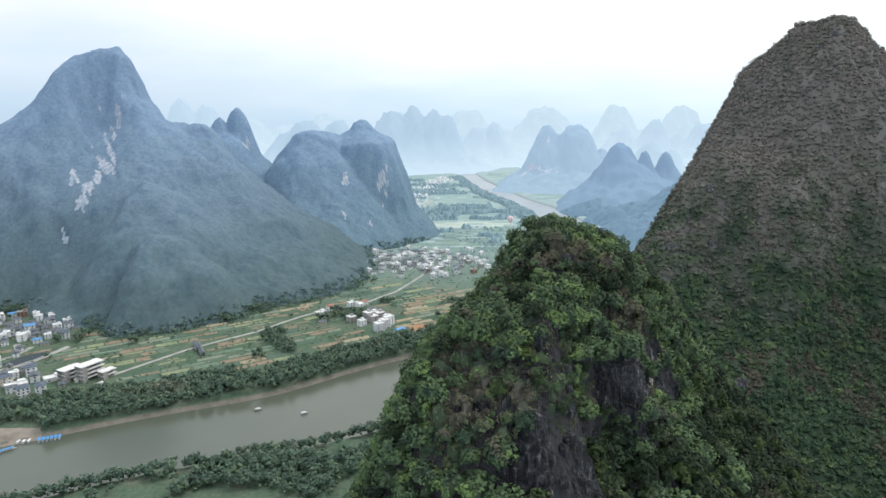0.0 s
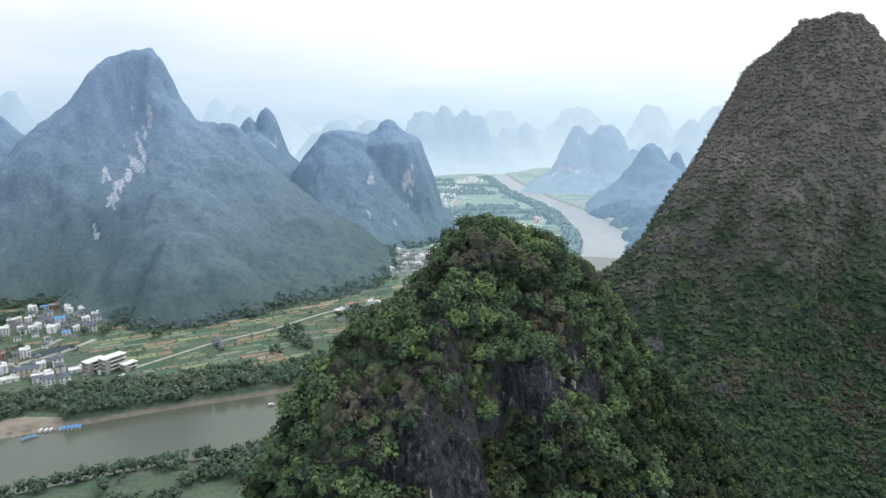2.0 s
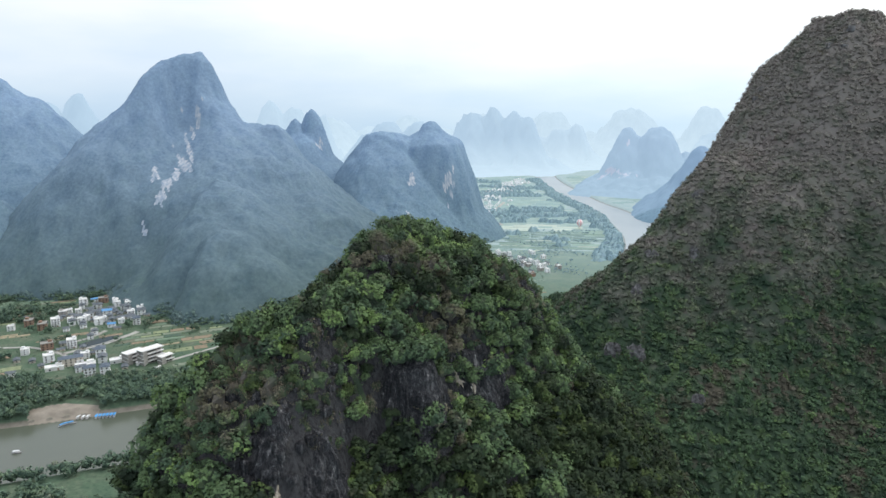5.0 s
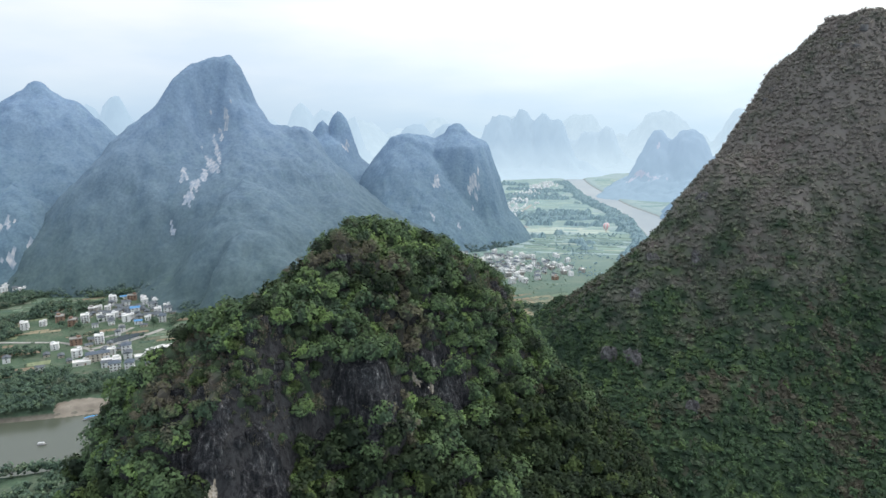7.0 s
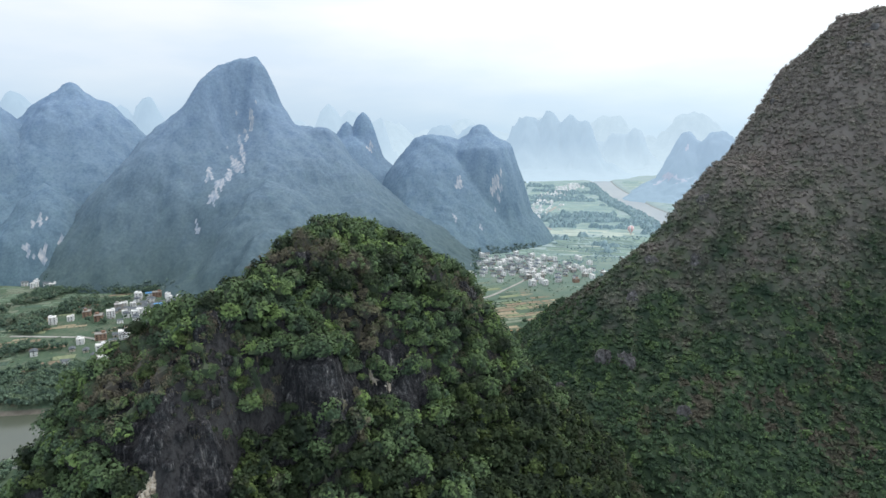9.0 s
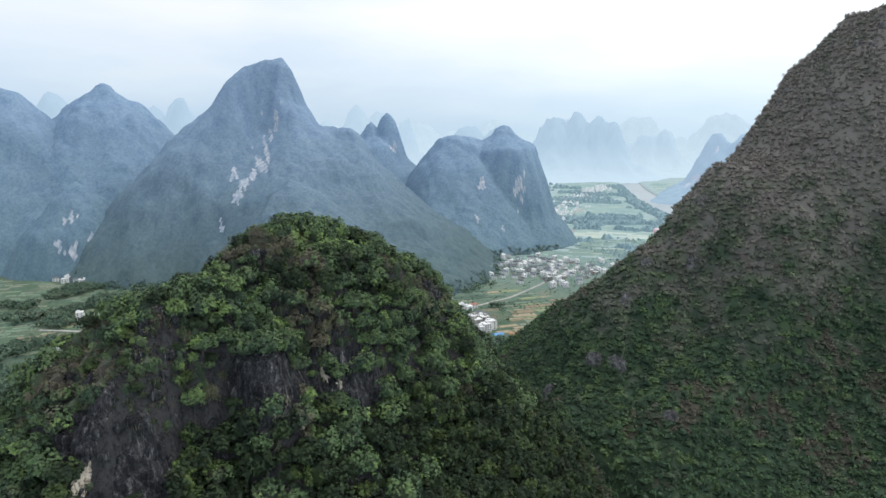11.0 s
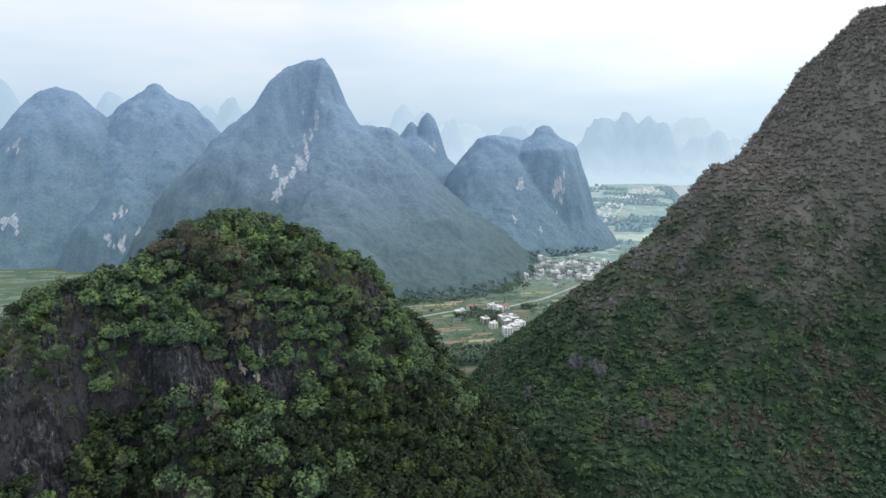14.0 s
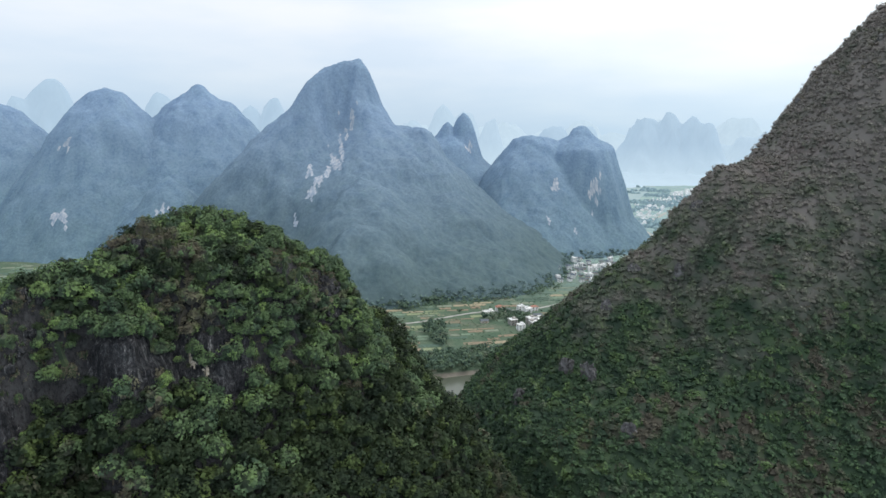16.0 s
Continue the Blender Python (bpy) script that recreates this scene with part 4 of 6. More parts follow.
def leafy_crown(clumps, cards, card, n=6, m=4, flat=0.82):
    """A tree crown one unit in radius: a heart coloured dark for inner shade and clumps of leaf sprays round it.
    Returns corners, triangles and each triangle's material.
    """
    th, ph = np.meshgrid(np.arange(n) / n * 2 * math.pi, np.linspace(0.12, math.pi - 0.3, m))
    k = 0.68 + 0.12 * rng.uniform(-1, 1, th.shape)
    heart = np.stack([np.cos(th) * np.sin(ph) * k, np.sin(th) * np.sin(ph) * k, np.cos(ph) * k * flat], -1).reshape(-1, 3)
    i = np.arange(n * m).reshape(m, n)
    j = np.roll(i, -1, axis=1)
    quads = np.stack([i[:-1], i[1:], j[1:], j[:-1]], -1).reshape(-1, 4)
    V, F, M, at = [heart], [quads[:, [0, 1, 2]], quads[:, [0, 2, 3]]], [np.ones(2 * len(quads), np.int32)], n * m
    for q in range(clumps):
        z = 1 - 1.25 * (q + 0.5) / clumps
        a = q * 2.39996 + rng.uniform(-0.4, 0.4)
        r = math.sqrt(max(0, 1 - z * z))
        c = np.array([r * math.cos(a), r * math.sin(a), z * flat]) * rng.uniform(0.5, 0.8)
        lr = rng.uniform(0.26, 0.46)
        d = rng.normal(size=(cards, 3)) + c / np.linalg.norm(c) * 0.7
        d[:, 2] += 0.35
        d /= np.linalg.norm(d, axis=1)[:, None]
        p = c + d * lr * rng.uniform(0.6, 1.2, (cards, 1))
        nn = d * 1.1 + rng.normal(size=(cards, 3)) * 0.34
        nn[:, 2] += 0.4
        nn /= np.linalg.norm(nn, axis=1)[:, None]
        u = np.cross(nn, rng.normal(size=(cards, 3)))
        u /= np.linalg.norm(u, axis=1)[:, None]
        v = np.cross(nn, u)
        w = card * rng.uniform(0.6, 1.35, (cards, 1))
        V.append(np.stack([p - u * w * 0.5 - v * w * 0.3, p + u * w * 0.5 - v * w * 0.3 - nn * w * 0.15, p + v * w * 0.6], 1).reshape(-1, 3))
        F.append(np.arange(cards * 3).reshape(-1, 3) + at)
        M.append(np.zeros(cards, np.int32))
        at += cards * 3
    return np.concatenate(V), np.concatenate(F), np.concatenate(M)


def plant_spots(h, box, tries, size, fits, gap=0.62, lift=0.22):
    """Places for plants on a slope, even over its surface, none too close to the next. size gives each one's radius."""
    x0, x1, y0, y1 = box
    X, Y = rng.uniform(x0, x1, tries), rng.uniform(y0, y1, tries)
    s = np.sqrt(1 + np.clip(slope_of(h, X, Y), 0, 3.5) ** 2)
    keep = rng.uniform(size=tries) < s / 3.6
    X, Y = X[keep], Y[keep]
    keep = fits(X, Y)
    X, Y = X[keep], Y[keep]
    Z = h(X, Y)
    R = size(X, Y)
    cell = max(2.5, 2 * gap * float(R.max()))
    cells, out = {}, []
    for k in np.argsort(-R + rng.uniform(-0.5, 0.5, len(R))):
        p, r = (X[k], Y[k], Z[k]), R[k]
        c = (int(X[k] // cell), int(Y[k] // cell), int(Z[k] // cell))
        near = (q for i in (-1, 0, 1) for j in (-1, 0, 1) for l in (-1, 0, 1) for q in cells.get((c[0] + i, c[1] + j, c[2] + l), ()))
        if all((p[0] - q[0]) ** 2 + (p[1] - q[1]) ** 2 + (p[2] - q[2]) ** 2 > (gap * (r + q[3])) ** 2 for q in near):
            cells.setdefault(c, []).append((*p, r))
            out.append(k)
    out = np.array(out)
    P = np.stack([X, Y, Z], 1)[out]
    e = 1.0
    N = np.stack([h(P[:, 0] - e, P[:, 1]) - h(P[:, 0] + e, P[:, 1]), h(P[:, 0], P[:, 1] - e) - h(P[:, 0], P[:, 1] + e), np.full(len(P), 2 * e)], 1)
    N /= np.linalg.norm(N, axis=1)[:, None]
    return P + (N + np.array([0, 0, 1.0])) * lift * R[out][:, None], R[out]


def wood(name, templates, P, R, mats, label, category="trees"):
    """Many crowns as one mesh."""
    V, F, M, n = [], [], [], 0
    pick = rng.integers(0, len(templates), len(P))
    for k, (tv, tf, tm) in enumerate(templates):
        at = np.where(pick == k)[0]
        a = rng.uniform(0, 2 * math.pi, len(at))
        c, s = np.cos(a), np.sin(a)
        R3 = np.stack([np.stack([c, -s, 0 * c], -1), np.stack([s, c, 0 * c], -1), np.stack([0 * c, 0 * c, 0 * c + 1], -1)], 1)
        stretch = R[at][:, None] * np.stack([np.ones(len(at)), np.ones(len(at)), rng.uniform(0.75, 1.25, len(at))], -1)
        V.append((np.einsum("nij,kj->nki", R3, tv) * stretch[:, None, :] + P[at][:, None, :]).reshape(-1, 3))
        F.append((tf[None] + (np.arange(len(at)) * len(tv))[:, None, None]).reshape(-1, 3) + n)
        M.append(np.tile(tm, len(at)))
        n += len(at) * len(tv)
    ob = sheet(name, np.concatenate(V), np.concatenate(F), mats[0], False)
    ob.data.materials.append(mats[1])
    ob.data.polygons.foreach_set("material_index", np.concatenate(M))
    return tagged(ob, label, category, kind="stuff")


tree_templates = [leafy_crown(15, 34, 0.185) for _ in range(12)]
slope_templates = [leafy_crown(6, 11, 0.32, 5, 3, 0.7) for _ in range(12)]
plain_templates = [crown(2, 3, 1.0, 0.5) for _ in range(6)]
tufts = [tuft(22, 0.5, 0.42) for _ in range(6)]
rocks = [rock(k) for k in range(8)]
# bare rock and dry scrub on the near hill: x, y, z and reach
ROCKY = ((19.5, 77, 178.2, 3.2), (23.5, 77.5, 177.5, 4.0), (28, 84, 174.6, 3.8), (32, 88, 172.6, 3.0), (15.5, 66, 173.5, 4.2), (9.5, 62, 174.5, 4.0), (18.3, 72.5, 173.5, 2.8),
         (12.5, 71.5, 184.5, 2.0), (36.5, 108, 183, 3.0), (20.4, 101, 194.5, 1.3), (16.6, 87, 192.5, 1.3), (12, 64.3, 177, 2.8), (10.2, 66, 181, 1.6), (14.2, 69, 179.5, 2.0), (36, 93, 173.5, 2.0), (14, 60, 171, 3.4), (16.5, 63, 168, 2.8), (15.5, 69.5, 175.8, 2.6), (18.2, 73, 175, 2.6), (14.2, 65.6, 176, 2.4), (25.5, 79.5, 174.5, 3.0), (31, 86.5, 175.5, 2.4))
SCRUBBY = ((4, 66.5, 180.5, 4.6), (10.5, 67, 181.5, 4.6), (13, 71.5, 184, 3.6), (33.5, 104, 187, 4.4), (36.5, 107, 184.5, 3.8), (29, 88, 179, 2.4), (38, 97, 173.6, 2.6), (1, 62, 177, 3.5), (18, 88, 192.5, 2.6), (44, 104, 166, 3.0), (1.4, 70.6, 182.6, 3.6), (14, 69.6, 180.6, 3.0), (16.7, 72.9, 178.5, 2.4), (14.8, 66.9, 176.5, 2.6), (33.4, 101, 188, 2.6), (41, 105.6, 173, 2.6), (33.8, 92.2, 175.5, 2.6), (23, 84, 183.5, 2.4))


def patchy(rows, X, Y, Z, seed):
    best = np.zeros(X.shape)
    for x, y, z, r in rows:
        best = np.maximum(best, np.exp(-(((X - x) ** 2 + (Y - y) ** 2 + (Z - z) ** 2) / r ** 2) ** 1.5))
    return best + 0.3 * fbm(X + 0.5 * Z, Y - 0.5 * Z, 3.4, 3, seed)


def near_rocky(X, Y):
    return patchy(ROCKY, X, Y, near_height(X, Y), 41)


def near_scrubby(X, Y):
    return patchy(SCRUBBY, X, Y, near_height(X, Y), 45) + 0.1


def near_face(X, Y):
    return in_front(X, Y) & (near_height(X, Y) > right_height(X, Y) - 1.5)


def lush(X, Y):
    """1 on the slope below the cliffs, where the trees stand taller and darker."""
    return np.clip((172 - near_height(X, Y) + 6 * fbm(X, Y, 14, 2, 23)) / 8, 0, 1) * (X > 3)


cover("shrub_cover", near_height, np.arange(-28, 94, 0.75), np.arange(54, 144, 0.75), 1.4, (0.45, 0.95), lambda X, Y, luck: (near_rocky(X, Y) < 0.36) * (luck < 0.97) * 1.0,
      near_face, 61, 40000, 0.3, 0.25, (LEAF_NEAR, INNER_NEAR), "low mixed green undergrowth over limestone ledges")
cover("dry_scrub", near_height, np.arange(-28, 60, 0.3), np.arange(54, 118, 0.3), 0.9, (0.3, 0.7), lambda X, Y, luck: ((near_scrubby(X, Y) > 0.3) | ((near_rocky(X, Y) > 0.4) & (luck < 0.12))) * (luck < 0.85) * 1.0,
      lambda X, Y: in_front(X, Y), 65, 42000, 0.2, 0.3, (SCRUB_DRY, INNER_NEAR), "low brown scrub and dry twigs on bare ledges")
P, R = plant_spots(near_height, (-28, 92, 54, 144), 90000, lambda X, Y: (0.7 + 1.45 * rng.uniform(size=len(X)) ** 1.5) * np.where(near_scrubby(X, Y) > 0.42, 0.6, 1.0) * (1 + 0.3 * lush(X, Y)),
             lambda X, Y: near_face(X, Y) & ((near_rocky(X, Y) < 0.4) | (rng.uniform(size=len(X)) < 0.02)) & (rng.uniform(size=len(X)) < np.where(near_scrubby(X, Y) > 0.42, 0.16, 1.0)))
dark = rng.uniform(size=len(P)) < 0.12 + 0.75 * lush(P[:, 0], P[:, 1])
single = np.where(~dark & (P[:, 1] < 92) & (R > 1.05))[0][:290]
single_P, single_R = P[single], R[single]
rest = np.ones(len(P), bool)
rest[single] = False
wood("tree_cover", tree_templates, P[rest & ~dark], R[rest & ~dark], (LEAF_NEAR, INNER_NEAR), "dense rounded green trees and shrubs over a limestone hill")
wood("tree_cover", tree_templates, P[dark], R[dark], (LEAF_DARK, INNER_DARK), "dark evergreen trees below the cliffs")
X, Y = jitter_grid(-30, 90, 54, 144, 1.0)
zz, bare, u = near_height(X, Y), near_scrubby(X, Y), rng.uniform(size=len(X))
tufty = in_front(X, Y) & (bare > 0.3) & (u > 0.35)
stony = in_front(X, Y) & (near_rocky(X, Y) > 0.36) & (u > 0.62)
size = rng.uniform(0.8, 1.5, len(X))
P = np.stack([X, Y, zz + 0.15 * size], 1)
scatter("dry_grass", tufts, P[tufty], rng.uniform(0.7, 1.3, len(X))[tufty], DRY_GRASS, "dry brown grass tussocks between the rocks", "grass")
scatter("loose_rocks", rocks, P[stony], rng.uniform(0.6, 1.6, len(X))[stony], LIMESTONE, "grey limestone knobs breaking through the scrub", "rocks")
X, Y = jitter_grid(-188, 216, -108, 306, 5.6)
m = ~in_front(X, Y) & (near_height(X, Y) > 5) & (near_height(X, Y) > right_height(X, Y) - 2)
scatter("shrub_cover", plain_templates, np.stack([X, Y, near_height(X, Y) - 0.2], 1)[m], rng.uniform(2.6, 4.0, len(X))[m], LEAF_NEAR, "thinner shrubs on the hill's slopes out of view", "shrubs")

BARK = plain("grey_brown_bark", (0.1, 0.085, 0.065), 0.9, 0.3, 3.0)


def stem_mesh(height, r):
    bm = bmesh.new()
    bmesh.ops.create_cone(bm, cap_ends=True, segments=6, radius1=r, radius2=r * 0.5, depth=height, matrix=Matrix.Translation((0, 0, height / 2 - 0.4)))
    me = bpy.data.meshes.new("stem")
    bm.to_mesh(me)
    bm.free()
    me.materials.append(BARK)
    return me


stem_data = stem_mesh(1.2, 0.07)
stem_data.transform(Matrix.Translation((0, 0, -0.9)))
tree_meshes = []
for tv, tf, tm in tree_templates:
    o = sheet("crown", tv, tf, LEAF_NEAR, False)
    o.data.materials.append(INNER_NEAR)
    o.data.polygons.foreach_set("material_index", tm)
    tree_meshes.append(o.data)
    bpy.data.objects.remove(o)
for k, (p, r) in enumerate(zip(single_P, single_R)):
    ob = tagged(new("tree"), "rounded green tree rooted on a limestone slope", "tree", "trees on the near hill")
    ob.matrix_basis = Matrix.LocRotScale(p, Euler((0, 0, rng.uniform(0, 6.28))), (r, r, r * rng.uniform(0.8, 1.2)))
    for name, data in (("crown", tree_meshes[k % len(tree_meshes)]), ("stem", stem_data)):
        new(name, data).parent = ob

# right hill
def right_front(X, Y):
    return (Y > np.interp(X, [-12, 60, 100, 200], [205, 130, 114, 112])) & (X < 180) & (right_height(X, Y) > near_height(X, Y) - 1.5)


def right_bare(X, Y):
    return fbm(X, Y, 17, 3, 43) - 0.12


P, R = plant_spots(right_height, (-14, 194, 112, 296), 150000, lambda X, Y: (0.6 + 1.3 * rng.uniform(size=len(X)) ** 1.8) * np.interp(right_height(X, Y), [120, 200], [1.2, 0.85]),
             right_front, 0.55, 0.06)
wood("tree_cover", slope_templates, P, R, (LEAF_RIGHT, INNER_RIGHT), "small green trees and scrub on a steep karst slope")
X, Y = jitter_grid(-14, 194, 112, 296, 1.7)
zz, bare, u = right_height(X, Y), right_bare(X, Y), rng.uniform(size=len(X))
P = np.stack([X, Y, zz], 1)
tufty = right_front(X, Y) & (u > 0.5) & (bare > 0.2)
stony = right_front(X, Y) & (bare > 0.42) & (u > 0.94)
scatter("dry_grass", tufts, P[tufty], rng.uniform(1.3, 2.4, len(X))[tufty], DRY_GRASS, "dry brown grass and thin scrub on the slope", "grass")
scatter("loose_rocks", rocks, P[stony], rng.uniform(1.5, 3.0, len(X))[stony], PALE_ROCK, "grey limestone knobs on the steep slope", "rocks")
X, Y = jitter_grid(-40, 398, 82, 478, 7.5)
m = ~((Y > np.interp(X, [-12, 60, 100, 200], [205, 130, 114, 112])) & (X < 180) & (Y < 296)) & (right_height(X, Y) > 3) & (right_height(X, Y) > near_height(X, Y) - 2)
scatter("shrub_cover", plain_templates, np.stack([X, Y, right_height(X, Y) - 0.3], 1)[m], rng.uniform(2.8, 4.2, len(X))[m], LEAF_RIGHT, "scrub on the tall hill's far slopes", "shrubs")

# single outcrops that stand out from the scrub
def outcrop(x, y, h, sx, sy, sz, k, turn, hill, stone=LIMESTONE, sunk=0.12):
    V, F = rock(20 + k, 26, 16)
    ob = sheet("limestone_outcrop", V * (sx, sy, sz) * (0.86 + 0.3 * rng.uniform(size=(len(V), 1))) + 0.05 * rng.normal(size=V.shape), F, stone, False)
    z = float(h(np.array([x], float), np.array([y], float))[0])
    ob.matrix_basis = pose(x, y, z - sunk * sz, 0, 0, turn)
    return tagged(ob, "bare weathered grey limestone outcrop on " + hill, "rock", "limestone outcrops")


for k, (x, y, sx, sy, sz, turn) in enumerate(((21, 100.5, 3.2, 2.0, 2.4, 10), (16.6, 87, 3.0, 1.8, 2.0, 40), (12.2, 71.5, 3.4, 2.2, 3.0, 5), (14.2, 73.5, 3.0, 2.2, 3, -15), (10, 69, 2.6, 2.0, 2.4, 10),
                                              (6, 66, 2.6, 1.8, 2.2, 25), (2.5, 66.5, 2.6, 1.8, 2.0, -20), (8, 64.5, 2.4, 2, 2.6, 10))):
    for q in range(3):
        a3 = 2.1 * q + k
        outcrop(x + 0.5 * sx * math.cos(a3), y + 0.5 * sy * math.sin(a3), near_height, sx * (0.62 - 0.08 * q), sy * (0.7 - 0.08 * q), sz * (0.7 - 0.12 * q), 3 * k + q, turn + 25 * q, "the near hill")
for k, (x, y, sx, sy, sz, turn) in enumerate(((88.1, 206.6, 3.2, 2.4, 6.5, 0), (68, 183.6, 6, 3, 9, -30), (81.5, 166, 3.6, 2.6, 9, 0), (69.8, 198, 3.6, 2.6, 7, -40), (91, 217.5, 4, 3, 5, 10), (50, 181, 4, 3, 10, -40), (75.5, 208, 4, 3, 5, -50), (62, 186, 5, 3, 7, -30))):
    outcrop(x, y, right_height, sx, sy, sz, 20 + k, turn, "the steep slope", PALE_ROCK, 0.3)


def cliff_wall(parent, label, line, bottom, top, seed, proud=2.7):
    """A fluted rock wall along the cliff line, with drip stains and pale broken patches at its foot."""
    line = curve_points([(x, y, 0) for x, y in line], 0.24)[:, :2]
    xs = np.arange(len(line)) * 0.24
    n = np.gradient(line, axis=0)
    n = np.stack([n[:, 1], -n[:, 0]], 1) / np.linalg.norm(n, axis=1)[:, None]
    U, W = np.meshgrid(np.arange(len(xs)), np.linspace(0, 1, 42))
    run = xs[U] * 1.05
    edge = np.minimum(1, np.minimum(U, len(xs) - 1 - U) / 14)
    hi = top + 4.0 * fbm(run, run * 0, 6, 4, seed) - 2.5 * (1 - edge)
    lo = bottom + 3.0 * fbm(run, run * 0 + 50, 6, 3, seed)
    Z = lo + (hi - lo) * W
    flute = 0.5 - 1.8 * np.abs(fbm(run, Z * 0.1, 1.6, 4, seed + 1)) + 1.3 * fbm(run, Z * 0.4, 6, 3, seed + 2)
    ledges = 0.8 * fbm(run * 0.3, Z, 1.7, 3, seed + 3)
    cap = np.clip((W - 0.86) / 0.14, 0, 1)
    reach = np.arange(-9, 9, 0.2)
    ground_line = near_height(line[:, :1] + n[:, :1] * reach, line[:, 1:] + n[:, 1:] * reach)
    ground_line = np.minimum.accumulate(ground_line, axis=1)
    drape = reach[np.clip((ground_line[U] > Z[..., None]).sum(-1), 0, len(reach) - 1)]
    for _ in range(3):
        drape[1:-1, 1:-1] = (drape[:-2, 1:-1] + drape[2:, 1:-1] + drape[1:-1, :-2] + drape[1:-1, 2:]) / 4
    out = drape + 0.5 * proud + 0.7 * (flute + ledges) + 0.55 * fbm(run, Z * 0.7, 1.1, 3, seed + 7) - (proud + 0.8) * (1 - edge) ** 2 - 1.2 * proud * cap
    V = np.stack([line[U][..., 0] + n[U][..., 0] * out, line[U][..., 1] + n[U][..., 1] * out, Z], -1).reshape(-1, 3)
    F = grid_faces(len(xs), 42)
    ob = sheet("cliff_face", V, F, LIMESTONE, False)
    ob.data.materials.append(CREAM_ROCK)
    broken = fbm(run, Z * 0.3, 1.2, 4, seed + 8) + 0.5 * fbm(run, run * 0 + 9, 7.0, 2, seed + 9) - 1.9 * np.abs(W - 0.3)
    ob.data.polygons.foreach_set("material_index", (broken[:-1, :-1] > 0.3).astype(np.int32).ravel())
    ob.parent = parent
    tagged(ob, label)


cliff_wall(near_hill, "dark fluted limestone wall with cream patches", [(17.5, 76), (20.5, 77), (23.5, 78.5), (26, 82), (28.5, 85), (31.5, 87.5), (35, 91)], 171.5, 181.0, 401, 1.0)
cliff_wall(near_hill, "tall weathered limestone pillar with pale scars", [(12.6, 62.0), (14.3, 62.8), (15.8, 64.5), (16.8, 66.4), (17.4, 68.2)], 164.0, 177.2, 431, 1.0)
cliff_wall(near_hill, "dark grey limestone ledge with drip stains", [(4.6, 61.8), (6.8, 62.0), (8.8, 62.2), (10.8, 62.4), (12.6, 62.6)], 168.5, 178.0, 461, 1.0)
cliff_wall(near_hill, "dark limestone step half hidden by trees", [(16.2, 70.5), (17.4, 72.0), (18.8, 73.6), (20.4, 75.2)], 168.5, 176.0, 491, 0.8)
cliff_wall(near_hill, "fluted rock shoulder below brown scrub", [(34.6, 105.0), (36.2, 106.4), (37.6, 108.4), (38.4, 110.4)], 178.0, 185.0, 521, 0.8)


# ---- villages, fields and river banks ----
def part(name, bm, mat, parent, label=""):
    me = bpy.data.meshes.new(name)
    bm.to_mesh(me)
    bm.free()
    me.materials.append(mat)
    ob = new(name, me)
    ob.parent = parent
    return tagged(ob, label)


def block(bm, x, y, z, sx, sy, sz):
    """A box with its foot's middle at x, y, z."""
    bmesh.ops.create_cube(bm, size=1, matrix=Matrix.Translation((x, y, z + sz / 2)) @ Matrix.Diagonal((sx, sy, sz, 1)))


def ridge_roof(bm, sx, sy, z, rise, hip):
    """A tiled roof with eaves: hip 0 gives a gable, 1 a full hip."""
    ex, ey = sx / 2 + 0.7, sy / 2 + 0.7
    r = ex - hip * ey
    low = [bm.verts.new((a * ex, b * ey, z)) for a, b in ((-1, -1), (1, -1), (1, 1), (-1, 1))]
    mid = [bm.verts.new((a * ex, b * ey, z + 0.25)) for a, b in ((-1, -1), (1, -1), (1, 1), (-1, 1))]
    top = [bm.verts.new((-r, 0, z + rise)), bm.verts.new((r, 0, z + rise))]
    bm.faces.new(low[::-1])
    for i in range(4):
        bm.faces.new((low[i], low[(i + 1) % 4], mid[(i + 1) % 4], mid[i]))
    bm.faces.new((mid[0], mid[1], top[1], top[0]))
    bm.faces.new((mid[2], mid[3], top[0], top[1]))
    bm.faces.new((mid[1], mid[2], top[1]))
    bm.faces.new((mid[3], mid[0], top[0]))


WHITE = plain("white_plaster_wall", (0.8, 0.81, 0.82), 0.85, 0.16, 0.3)
FAR_WALLS = plain("pale_mixed_walls_and_roofs", (0.8, 0.83, 0.86), 0.9, 0.25, 0.08)
BEIGE = plain("beige_tiled_wall", (0.56, 0.52, 0.45), 0.8, 0.15, 0.35)
CONCRETE = plain("raw_grey_concrete", (0.36, 0.35, 0.33), 0.9, 0.25, 0.4)
BRICK = plain("red_brown_brick_wall", (0.3, 0.2, 0.15), 0.9, 0.25, 0.5)
SLATE = plain("blue_grey_roof_tiles", (0.11, 0.14, 0.18), 0.6, 0.25, 0.6)
TILE = plain("old_dark_roof_tiles", (0.14, 0.16, 0.18), 0.9, 0.35, 0.5)
PALE_ROOF = plain("pale_concrete_roof", (0.78, 0.78, 0.77), 0.9, 0.15, 0.3)
BLUE_METAL = plain("blue_metal_roof", (0.12, 0.32, 0.6), 0.45, 0.12, 0.5)
RED_TILE = plain("faded_red_roof_tiles", (0.38, 0.2, 0.15), 0.85, 0.2, 0.5)
GLASS, _t, gb2 = shader("dark_window_glass", 0.12, 0.5)
gb2.inputs["Base Color"].default_value = (0.035, 0.042, 0.05, 1)
FRAME_W = plain("white_window_frame", (0.7, 0.7, 0.7), 0.6, 0.05)


def window(parent, data):
    ob = new("window", data)
    ob.parent = parent
    return ob


